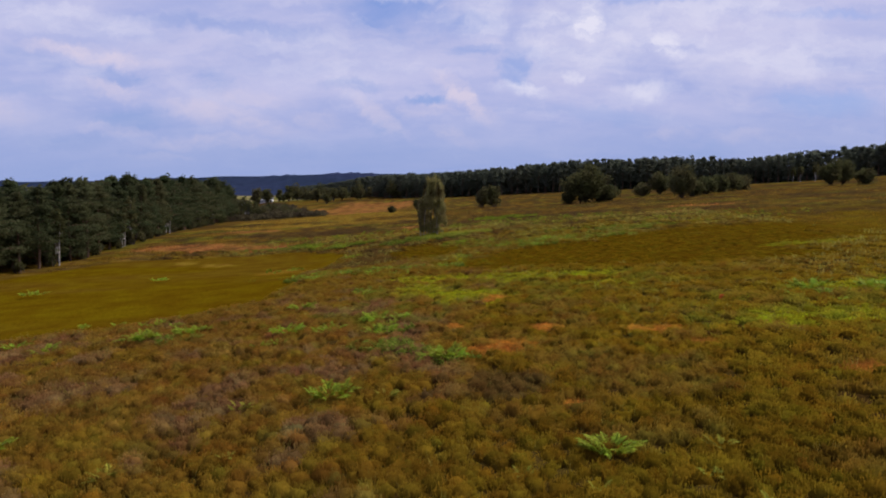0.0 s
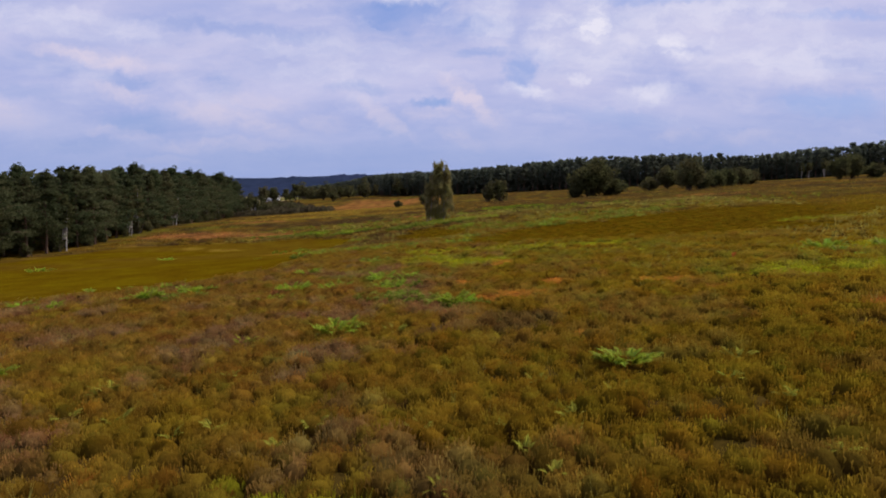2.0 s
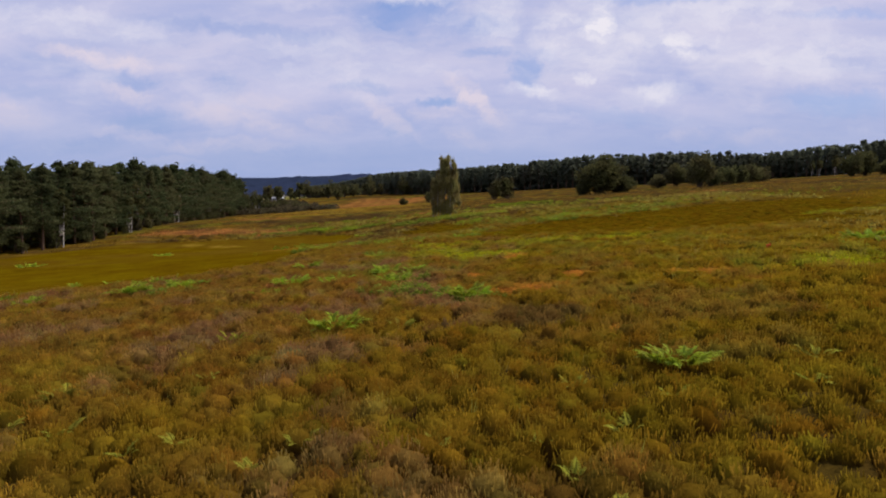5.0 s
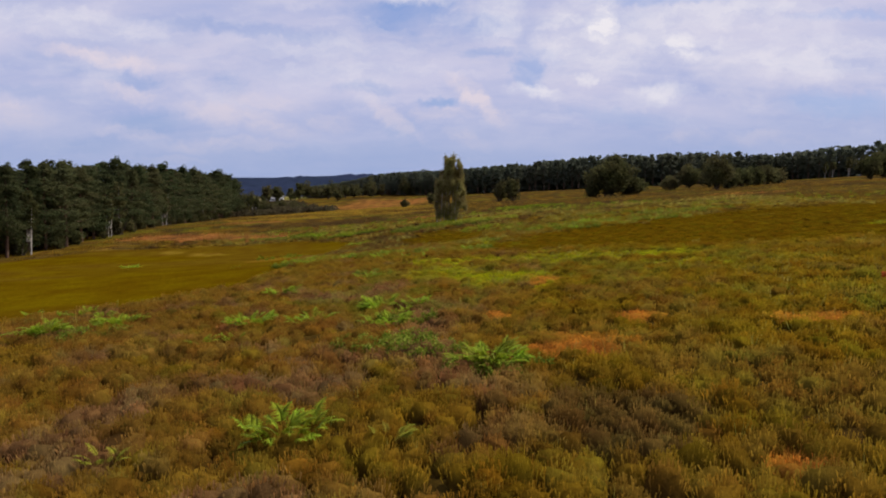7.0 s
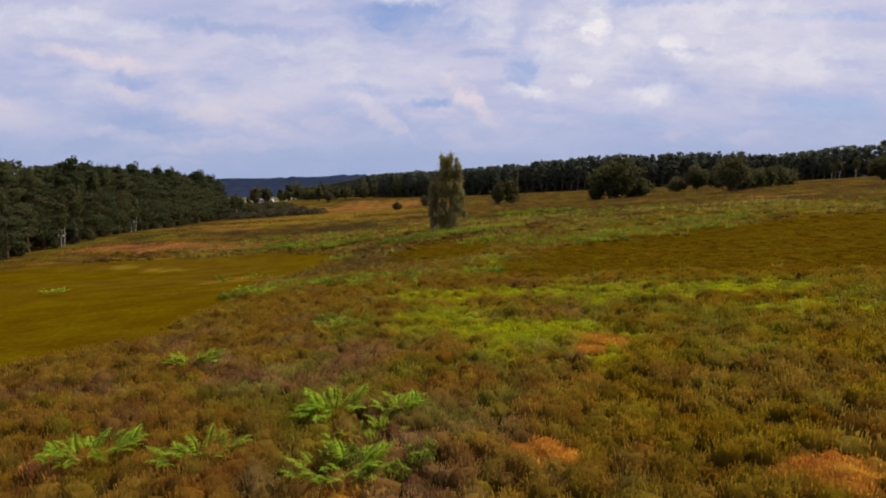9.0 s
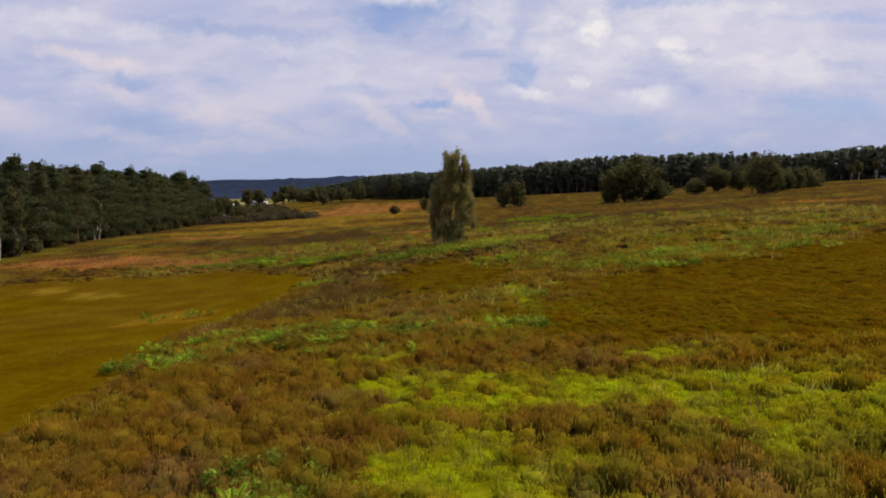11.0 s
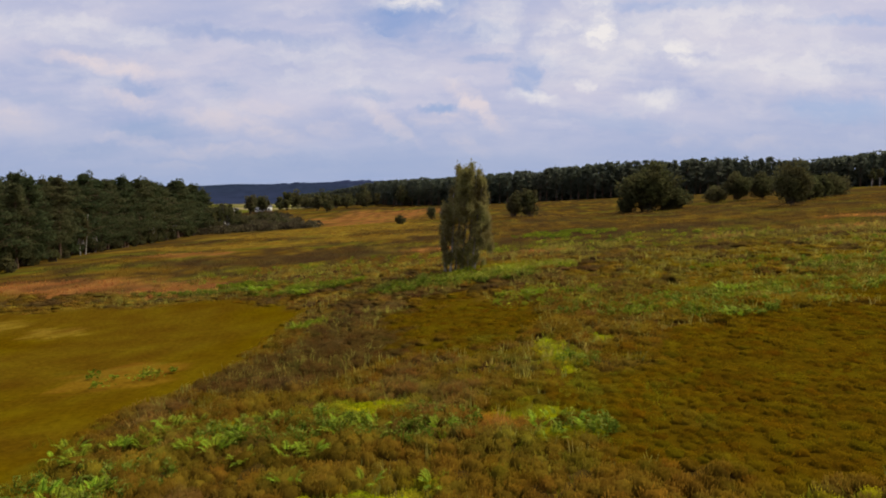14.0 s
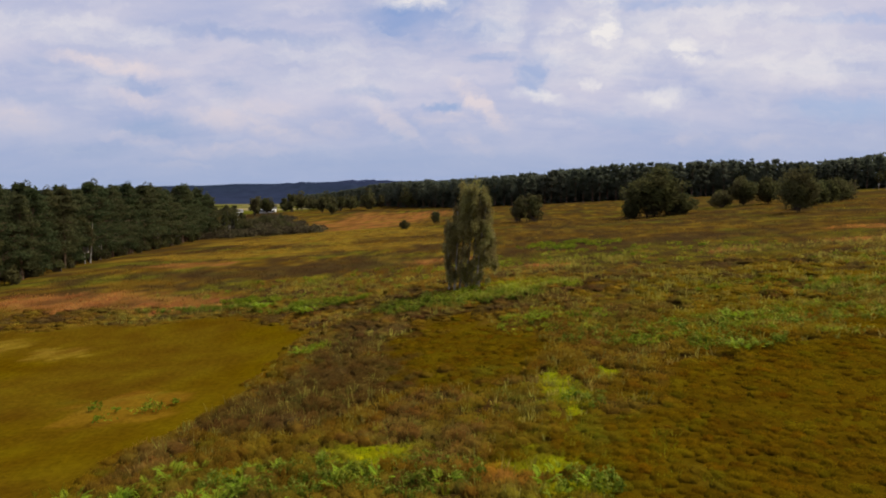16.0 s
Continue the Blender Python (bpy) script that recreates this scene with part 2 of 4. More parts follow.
def lattice(ix, iy, seed):
    h = (ix.astype(np.int64) * 374761393 + iy.astype(np.int64) * 668265263 + seed * 982451653) & 0x7FFFFFFF
    h = ((h ^ (h >> 13)) * 1274126177) & 0x7FFFFFFF
    return ((h ^ (h >> 16)) & 0xFFFF) / 65535.0


def vnoise(x, y, seed=0):
    ix, iy = np.floor(x), np.floor(y)
    fx, fy = x - ix, y - iy
    fx, fy = fx * fx * (3 - 2 * fx), fy * fy * (3 - 2 * fy)
    a, b_ = lattice(ix, iy, seed), lattice(ix + 1, iy, seed)
    c, d = lattice(ix, iy + 1, seed), lattice(ix + 1, iy + 1, seed)
    return (a * (1 - fx) + b_ * fx) * (1 - fy) + (c * (1 - fx) + d * fx) * fy


def fbm(x, y, seed=0, octaves=3):
    total, amp, norm = 0.0, 1.0, 0.0
    for k in range(octaves):
        total = total + amp * vnoise(x * 2 ** k, y * 2 ** k, seed + 17 * k)
        norm += amp
        amp *= 0.5
    return total / norm


def smooth(v, lo, hi):
    t = np.clip((v - lo) / (hi - lo), 0, 1)
    return t * t * (3 - 2 * t)


def hump(x, y, cx, cy, s):
    return np.exp(-((x - cx) ** 2 + (y - cy) ** 2) / (2 * s * s))


def land(x, y):
    """Height of the land: a hillside that falls to the left, a shallow hollow, and hills far off."""
    x, y = np.asarray(x, float), np.asarray(y, float)
    u, v = np.clip(x, -170, 240) / 100, np.clip(y, -60, 400) / 100
    near = (-0.083 + 6.697 * u + 0.268 * v + 0.192 * u * v + 0.530 * v * v + 0.372 * u * u - 0.047 * v ** 3
            - 0.258 * u * v * v - 0.378 * u * u * v + 0.453 * u ** 3)
    near = near - 1.545 * hump(x, y, -22, 88, 17) + 1.215 * hump(x, y, -60, 130, 25) + 0.607 * hump(x, y, 34, 112, 25) + 0.888 * hump(x, y, -2, 96, 10) - 1.0 * hump(x, y, 36, 207, 18) - 2.0 * hump(x, y, 165, 235, 40) - 1.6 * hump(x, y, -35, 275, 45)
    r = np.hypot(x, y)
    far = 2.0 + 0.0 * r
    w = smooth(r, 420, 800)
    return near * (1 - w) + far * w


def inside(x, y, corners, warp=0.0):
    """How far inside a field with these corners a place lies: 0 outside to 1 inside, with an uneven margin."""
    x = x + warp * (fbm(x / 3, y / 3, 31) - 0.5) * 4
    y = y + warp * (fbm(x / 3 + 50, y / 3, 37) - 0.5) * 4
    odd = np.zeros(x.shape, bool)
    near = np.full(x.shape, 1e9)
    n = len(corners)
    for i in range(n):
        (ax, ay), (bx, by) = corners[i], corners[(i + 1) % n]
        cross = (ay > y) != (by > y)
        odd ^= cross & (x < (bx - ax) * (y - ay) / (by - ay + 1e-9) + ax)
        t = np.clip(((x - ax) * (bx - ax) + (y - ay) * (by - ay)) / ((bx - ax) ** 2 + (by - ay) ** 2), 0, 1)
        near = np.minimum(near, np.hypot(x - ax - t * (bx - ax), y - ay - t * (by - ay)))
    return smooth(np.where(odd, near, -near), -0.6, 1.2)


def patches(x, y, spots, seed, ragged=0.55):
    """The largest cover that ragged oval patches (x, y, half-width, half-depth) give at a place."""
    best = np.zeros(x.shape)
    for cx, cy, rx, ry in spots:
        s = max(0.5, 0.45 * min(rx, ry))
        sel = (np.abs(x - cx) < 1.8 * rx) & (np.abs(y - cy) < 1.8 * ry)
        if not sel.any():
            continue
        xs, ys = x[sel], y[sel]
        d = np.hypot((xs - cx) / rx, (ys - cy) / ry) + ragged * 2 * (fbm(xs / s, ys / s, seed) - 0.5)
        best[sel] = np.maximum(best[sel], smooth(d, 1.15, 0.75))
    return best


# fields and patches of the heath, in metres
SHORT_GRASS = [(-12.5, 89), (-12.7, 80), (-13, 71), (-14.5, 65), (-12.5, 56), (-13, 46), (-17, 42), (-25, 38), (-46, 28), (-62, 60), (-47, 93), (-32, 97), (-21, 98.5)]
SHORT_HEATH = [(14, 64, 13, 10), (-2.5, 79, 4.5, 8), (30, 70, 14, 11), (24, 57, 9, 6), (8, 60, 6.5, 5)]
LIME = [(-1.4, 47.5, 2.2, 4), (1.5, 52.2, 5.5, 1.5), (-2.9, 53.9, 2.6, 1.2), (5.4, 52.4, 2.8, 1.1), (-4.4, 57.0, 0.9, 0.6), (0.8, 60.9, 0.9, 0.8), (4.1, 71.7, 0.6, 1.3), (-9.6, 63.4, 0.8, 1.0), (2, 42.2, 2.6, 3.2), (9, 49.6, 5, 2.2), (11.4, 45, 2.2, 1.0), (1.7, 69.7, 1.1, 2.6),
        (0.1, 62.7, 1.1, 1.0), (-5.5, 64.3, 1.5, 1.4), (-3.4, 10.1, 0.85, 0.7), (-1.8, 9.9, 0.35, 0.45), (18, 31, 4, 1.8), (26, 38, 5, 2.2), (34, 59.6, 4, 1.2),
        (2.5, 96.5, 3.2, 1.6), (4.5, 55.2, 1.6, 0.9), (-4.6, 57, 1.5, 1.0)]
SPARSE_GREEN = [(13, 84, 10, 7), (-3, 40, 4, 7), (7, 46, 9, 7), (20, 33, 9, 5), (-9, 62, 7, 3.5), (-2, 62, 6, 5), (22, 90, 10, 5), (-2, 92, 8, 3), (0, 66, 3, 8), (-19.5, 74.5, 2.6, 2.0)]
RUST = [(2.7, 28.9, 1.25, 1.5), (5.0, 32.1, 1.1, 0.8), (9.9, 30.2, 1.4, 0.8), (4.4, 20.8, 0.45, 0.45), (11.3, 27.2, 0.6, 0.6), (-3, 32.4, 0.6, 0.4),
        (0.5, 33.6, 0.6, 0.5), (15, 22.6, 0.9, 0.5), (3.4, 41.6, 0.9, 1.2)]
RUSSET = [(-40, 106, 11, 4.2), (-29, 104.2, 5, 3.6), (26.5, 110, 4, 1.6), (6.5, 107.5, 3.2, 2.0), (-5, 121, 4, 2.5), (-38.7, 130, 6, 3), (51, 127, 6, 3), (-33, 280, 27, 50), (-9, 34, 0.7, 0.5), (39.5, 111, 4.5, 2.2)]
STRAW = [(-30.8, 87.8, 2.1, 1.7), (-36.3, 90.5, 1.6, 1.8), (-40, 145, 18, 7), (-20, 150, 22, 6), (-34, 192, 26, 30), (-57, 78, 1.4, 12), (-56, 96, 1.3, 9), (-58, 122, 1.5, 8), (-66, 152, 1.5, 12)]
DARK_HEATHER = [(-8.5, 74, 3.5, 6), (-11, 70, 3.5, 3), (-9, 84, 3.5, 6), (-27, 120, 14, 5), (-3.5, 88.0, 2.5, 0.9), (0.8, 88.4, 2.6, 1.0), (3.4, 89.8, 2.6, 1.0), (6.4, 92.2, 2.8, 1.1), (10.5, 96, 4, 1.3), (17, 100, 6, 1.6), (37, 110, 12, 2.5), (57, 92, 16, 3), (37, 103, 10, 2), (2.2, 23, 1.6, 2.0), (-2, 92, 9, 1.5), (20, 128, 16, 5)]

TONES = dict(brown=(0.083, 0.0450, 0.0068), purple=(0.084, 0.046, 0.023), olive=(0.080, 0.0505, 0.0034), grass=(0.080, 0.049, 0.0012), heath=(0.064, 0.0385, 0.0017),
             lime=(0.150, 0.158, 0.0040), rust=(0.225, 0.096, 0.013), russet=(0.200, 0.082, 0.023), straw=(0.175, 0.110, 0.014), green=(0.075, 0.080, 0.0080), dark=(0.038, 0.023, 0.009),
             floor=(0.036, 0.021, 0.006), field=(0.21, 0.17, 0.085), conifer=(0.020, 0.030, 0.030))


def blend(col, tone, amount):
    return col + (np.array(TONES[tone]) - col) * amount[..., None]


def cover(x, y):
    """What grows at a place: its colour and how tall and tussocky it is (0 mown to 1 deep heather)."""
    col = np.zeros(x.shape + (3,)) + np.array(TONES["brown"])
    tall = np.ones(x.shape)
    n1, n2, n3 = fbm(x / 6, y / 6, 3), fbm(x / 2.2, y / 2.2, 9), fbm(x / 25, y / 14, 13)
    right = smooth(x + 10 * (n1 - 0.5) + 3.0 * (n2 - 0.5) - 0.12 * (y - 30), 0.0, 4.0)
    front = smooth(22 - y + 8 * (n1 - 0.5), -4, 4) * np.interp(x, (-8, 2), (0.45, 0.85))
    col = blend(col, "olive", np.maximum(right * np.interp(y, (14, 30), (0.9, 1.0)), front))
    col = blend(col, "purple", smooth(n2 + 0.35 * (n1 - 0.5), 0.50, 0.70) * (1 - 0.75 * right) * 0.6)
    col = blend(col, "olive", smooth(fbm(x / 1.3, y / 1.3, 21), 0.55, 0.72) * 0.6)
    col = blend(col, "olive", smooth(y, 38, 52) * 0.45)
    # paler up the slope than at its foot
    col = col * np.interp(y, (8, 16, 28, 60, 75), (0.94, 1.03, 1.12, 1.06, 1.0))[..., None]
    # at the foot of the slope, paler to the left and darker to the right
    col = col * (1 + smooth(28 - y, 0, 12) * (0.10 * smooth(-x, 0, 6) - 0.14 * smooth(x, 2, 9)))[..., None]
    # the far heath is a patchwork
    away = smooth(y, 92, 112)
    col = blend(col, "brown", away * 0.8)
    col = blend(col, "green", away * smooth(fbm(x / 9, y / 8, 41), 0.52, 0.68) * 0.7)
    col = blend(col, "straw", away * smooth(fbm(x / 10, y / 9, 43), 0.56, 0.72) * 0.3)
    col = blend(col, "dark", away * smooth(fbm(x / 7, y / 6, 47), 0.50, 0.66) * 0.75)
    col = blend(col, "dark", away * smooth(x, -15, 15) * 0.28)
    spots = fbm(x / 1.6, y / 1.3, 45, 2)
    col = blend(col, "dark", smooth(y, 70, 95) * smooth(spots, 0.53, 0.64) * 0.8)
    col = blend(col, "straw", smooth(y, 70, 95) * smooth(spots, 0.36, 0.26) * 0.4)
    g = inside(x, y, SHORT_GRASS, 0.6)
    col = blend(col, "grass", g)
    col = blend(col, "brown", g * smooth(n3, 0.48, 0.7) * 0.35)
    h = patches(x, y, SHORT_HEATH, 51, 0.6)
    col = blend(col, "heath", h)
    tall = tall * (1 - 0.93 * g) * (1 - 0.66 * h)
    d = patches(x, y, DARK_HEATHER, 53)
    col = blend(col, "dark", d * 0.62 * (1 - g))
    s = patches(x, y, SPARSE_GREEN, 55, 0.7) * smooth(fbm(x / 1.1, y / 1.1, 57), 0.42, 0.62)
    col = blend(col, "green", s * np.where(y > 52, 0.28, 0.5))
    li = patches(x, y, LIME, 59, 0.8) * (0.4 + 0.6 * smooth(fbm(x / 0.8, y / 0.8, 60), 0.36, 0.62))
    col = blend(col, "lime", li * 0.95)
    ru = patches(x, y, RUST, 61, 0.6)
    col = blend(col, "rust", ru * 0.9)
    col = blend(col, "rust", 0.28 * patches(x, y, [(-18.6, 73.4, 3.0, 3.0), (-1.2, 61.8, 1.2, 0.8)], 62, 0.8))
    rt = patches(x, y, RUSSET, 63, 0.6)
    speck = 0.4 + 0.6 * smooth(fbm(x / 1.7, y / 2.2, 64), 0.36, 0.60)
    col = blend(col, "russet", rt * speck * 0.9)
    st = patches(x, y, STRAW, 65, 0.7)
    col = blend(col, "straw", st * speck * 0.72)
    tall = tall * (1 - 0.7 * np.maximum(li, 0.8 * ru))
    # scrubby ground below the brow
    col = blend(col, "dark", smooth(y, 205, 222) * smooth(-39 - 0.355 * (y - 215) - x, -4, 3) * 0.8)
    far = smooth(np.hypot(x, y), 420, 600)
    col = blend(col, "green", far)
    col = blend(col, "field", far * smooth(fbm(x / 130, y / 60, 71), 0.50, 0.56))
    col = blend(col, "conifer", smooth(np.hypot(x, y), 950, 1100))
    return col, tall


def mesh_from(name, verts, tris, colours=None, shade=False):
    """A mesh out of arrays that the code has worked out."""
    me = bpy.data.meshes.new(name)
    verts, tris = np.asarray(verts, np.float32), np.asarray(tris, np.int32)
    me.vertices.add(len(verts))
    me.vertices.foreach_set("co", verts.ravel())
    me.loops.add(tris.size)
    me.loops.foreach_set("vertex_index", tris.ravel())
    me.polygons.add(len(tris))
    me.polygons.foreach_set("loop_start", np.arange(0, tris.size, tris.shape[1], dtype=np.int32))
    me.update(calc_edges=True)
    if colours is not None:
        layer = me.color_attributes.new("plant", "FLOAT_COLOR", "POINT")
        rgba = np.ones((len(verts), 4), np.float32)
        rgba[:, :3] = colours
        layer.data.foreach_set("color", rgba.ravel())
    if shade:
        me.polygons.foreach_set("use_smooth", np.ones(len(tris), bool))
    return me


def crown_from(rng, centres, size, lift, slim):
    """A crown of small leaves at these centres."""
    v, t = leaves(rng, centres, size, lift, slim)
    return mesh_from("crown", v, t)


def part(name, me, material, parent, label=""):
    ob = new(name, me)
    if not me.materials:
        me.materials.append(material)
    ob.parent = parent
    return tagged(ob, label)


def thing(name, x, y, sink=0.0):
    ob = new(name)
    ob.location = (x, y, float(land(x, y)) - sink)
    return ob


def tube(path, radii, sides=7):
    """A tapering round stem along a path: vertices and triangles."""
    path, radii = np.asarray(path, float), np.asarray(radii, float)
    ang = np.linspace(0, 2 * np.pi, sides, endpoint=False)
    vs, ts = [], []
    for i, (p, r) in enumerate(zip(path, radii)):
        d = path[min(i + 1, len(path) - 1)] - path[max(i - 1, 0)]
        d = d / (np.linalg.norm(d) + 1e-9)
        side = np.cross(d, (0.3, 1.0, 0.1))
        side /= np.linalg.norm(side) + 1e-9
        over = np.cross(d, side)
        vs.append(p + r * (np.cos(ang)[:, None] * side + np.sin(ang)[:, None] * over))
    for i in range(len(path) - 1):
        for k in range(sides):
            a, b_ = i * sides + k, i * sides + (k + 1) % sides
            ts += [(a, b_, a + sides), (b_, b_ + sides, a + sides)]
    return np.concatenate(vs), np.array(ts)


def join(pieces):
    vs, ts, n = [], [], 0
    for v, t in pieces:
        vs.append(v)
        ts.append(np.asarray(t) + n)
        n += len(v)
    return np.concatenate(vs), np.concatenate(ts)


def leaves(rng, centres, size, lift=0.4, slim=0.6):
    """One small pointed leaf or spray at each centre, turned at random: vertices and triangles."""
    n = len(centres)
    out = rng.normal(size=(n, 3))
    out[:, 2] = np.abs(out[:, 2]) * lift
    out /= np.linalg.norm(out, axis=1)[:, None]
    side = np.cross(out, rng.normal(size=(n, 3)))
    side /= np.linalg.norm(side, axis=1)[:, None] + 1e-9
    s = size * rng.uniform(0.6, 1.4, (n, 1))
    v = np.stack([centres - out * s * 0.5 + side * s * slim * 0.5, centres + out * s * 0.7, centres - out * s * 0.5 - side * s * slim * 0.5], 1).reshape(-1, 3)
    return v, np.arange(3 * n).reshape(n, 3)


def ball(rng, n, flat=1.0):
    p = rng.normal(size=(n, 3))
    p /= np.linalg.norm(p, axis=1)[:, None]
    p *= rng.uniform(0.35, 1.0, (n, 1)) ** 0.5
    p[:, 2] *= flat
    return p


# ---- the ground ----


def build_ground():
    def axis(lo, fine_lo, fine_hi, hi, step, grow):
        mid = list(np.arange(fine_lo, fine_hi, step))
        up, s = [], step
        while (up[-1] if up else fine_hi) < hi:
            s *= grow
            up.append((up[-1] if up else fine_hi) + s)
        down, s = [], step
        while (down[-1] if down else fine_lo) > lo:
            s *= grow
            down.append((down[-1] if down else fine_lo) - s)
        return np.array(down[::-1] + mid + up)

    xs = axis(-3200, -24, 24, 3200, 0.33, 1.04)
    ys = axis(-900, 6, 74, 3600, 0.33, 1.026)
    X, Y = np.meshgrid(xs, ys)
    col, tall = cover(X, Y)
    near = smooth(np.hypot(X, Y - 30), 120, 60)
    mound = fbm(X / 0.75, Y / 0.75, 81, 2)
    Z = land(X, Y) + near * tall * (0.40 * (mound - 0.5) + 0.25 * (fbm(X / 2.6, Y / 2.6, 83, 2) - 0.5))
    Z = Z + (1 - near) * 0.25 * (fbm(X / 3.0, Y / 3.0, 85, 2) - 0.5) * smooth(np.hypot(X, Y), 500, 200)
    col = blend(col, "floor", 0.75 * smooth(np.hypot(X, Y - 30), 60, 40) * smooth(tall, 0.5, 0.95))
    ny, nx = X.shape
    i = np.arange(ny * nx).reshape(ny, nx)
    quads = np.stack([i[:-1, :-1], i[:-1, 1:], i[1:, 1:], i[1:, :-1]], -1).reshape(-1, 4)
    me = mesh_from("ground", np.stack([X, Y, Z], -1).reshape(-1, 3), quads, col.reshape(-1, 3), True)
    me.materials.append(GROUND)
    tagged(new("ground", me), "rolling open heathland of brown heather, olive turf and lime moss patches", "ground", kind="structure")


build_ground()

# ---- heather, grass ----


def sow(rng, count, x0, x1, y0, y1):
    return rng.uniform(x0, x1, count), rng.uniform(y0, y1, count)


def sprigs(rng, x, y, height, width, per, spread, tips, dome=0.0, lean=0.5, cushion=0.42):
    """Tufts of upright sprigs, woodier at the foot and darkened there for shade: slim pointed blades, or, over a dense
    cushion, plumes that widen to the top. dome: the cushion's share of the height.
    """
    n = len(x)
    _, tall = cover(x, y)
    rise = height * dome

    def floor_at(px, py, t):
        return land(px, py) + t * 0.40 * (fbm(px / 0.75, py / 0.75, 81, 2) - 0.5) - 0.03

    a = rng.uniform(0, 2 * np.pi, (n, per))
    q = np.sqrt(rng.uniform(0, 1, (n, per)))
    r = spread[:, None] * q
    bx, by = x[:, None] + r * np.cos(a), y[:, None] + r * np.sin(a)
    mid = floor_at(x, y, tall)
    bz = mid[:, None] + rise[:, None] * (1 - q ** 2.4) - 0.03
    h = (height * (1 - dome))[:, None] * rng.uniform(0.5, 1.15, (n, per)) + 0.01
    k = lean * q
    top = np.stack([bx + h * (k * np.cos(a) + rng.normal(0, 0.16, (n, per))), by + h * (k * np.sin(a) + rng.normal(0, 0.16, (n, per))), bz + h], -1)
    w = width[:, None] * rng.uniform(0.6, 1.4, (n, per))
    f = rng.uniform(0, np.pi, (n, per))
    d = np.stack([0.5 * w * np.cos(f), 0.5 * w * np.sin(f), 0 * w], -1)
    foot = np.stack([bx, by, bz], -1)
    if dome:
        top[..., 2] = mid[:, None] + height[:, None] * (1 - 0.6 * q ** 2.4) * rng.uniform(0.74, 1.08, (n, per))
        tilt = np.stack([0 * w, 0 * w, w * rng.uniform(-0.8, 0.8, (n, per))], -1)
        v = np.stack([top - d - tilt, top + d + tilt, foot], 2).reshape(-1, 3)
    else:
        v = np.stack([foot - d, foot + d, top], 2).reshape(-1, 3)
    t = np.arange(n * per * 3).reshape(-1, 3)
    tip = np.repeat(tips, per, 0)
    # woody foot colour, which also paints in the shade low in the tuft
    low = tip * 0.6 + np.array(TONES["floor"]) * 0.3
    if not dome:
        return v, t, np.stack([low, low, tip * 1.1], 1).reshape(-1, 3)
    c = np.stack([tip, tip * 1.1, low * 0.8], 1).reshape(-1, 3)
    # the cushions: rings of leafy shoots and a crown, uneven
    seg = 7
    ring = np.arange(seg) * 2 * np.pi / seg
    vs, cs = [], []
    # woody lower rings, their dark tone standing for shade between tufts too
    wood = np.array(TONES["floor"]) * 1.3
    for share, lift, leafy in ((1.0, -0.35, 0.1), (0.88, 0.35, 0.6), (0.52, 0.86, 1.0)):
        wob = rng.uniform(0.74, 1.26, (n, seg))
        px = x[:, None] + spread[:, None] * share * wob * np.cos(ring + 0.4 * share)
        py = y[:, None] + spread[:, None] * share * wob * np.sin(ring + 0.4 * share)
        vs.append(np.stack([px, py, mid[:, None] + rise[:, None] * lift * rng.uniform(0.75, 1.25, (n, seg))], -1))
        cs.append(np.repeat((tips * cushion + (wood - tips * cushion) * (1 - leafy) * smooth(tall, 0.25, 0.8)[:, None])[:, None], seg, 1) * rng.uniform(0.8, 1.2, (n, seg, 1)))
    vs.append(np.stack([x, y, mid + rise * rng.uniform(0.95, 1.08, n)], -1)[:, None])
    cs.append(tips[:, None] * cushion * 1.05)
    dv, dc = np.concatenate(vs, 1).reshape(-1, 3), np.concatenate(cs, 1).reshape(-1, 3)
    form = []
    for b_ in (0, seg):
        for i in range(seg):
            j = (i + 1) % seg
            form += [(b_ + i, b_ + j, b_ + seg + i), (b_ + j, b_ + seg + j, b_ + seg + i)]
    form += [(2 * seg + i, 2 * seg + (i + 1) % seg, 3 * seg) for i in range(seg)]
    dt = (np.arange(n)[:, None, None] * (3 * seg + 1) + np.array(form)[None]).reshape(-1, 3)
    return np.concatenate([v, dv]), np.concatenate([t, dt + len(v)]), np.concatenate([c, dc])


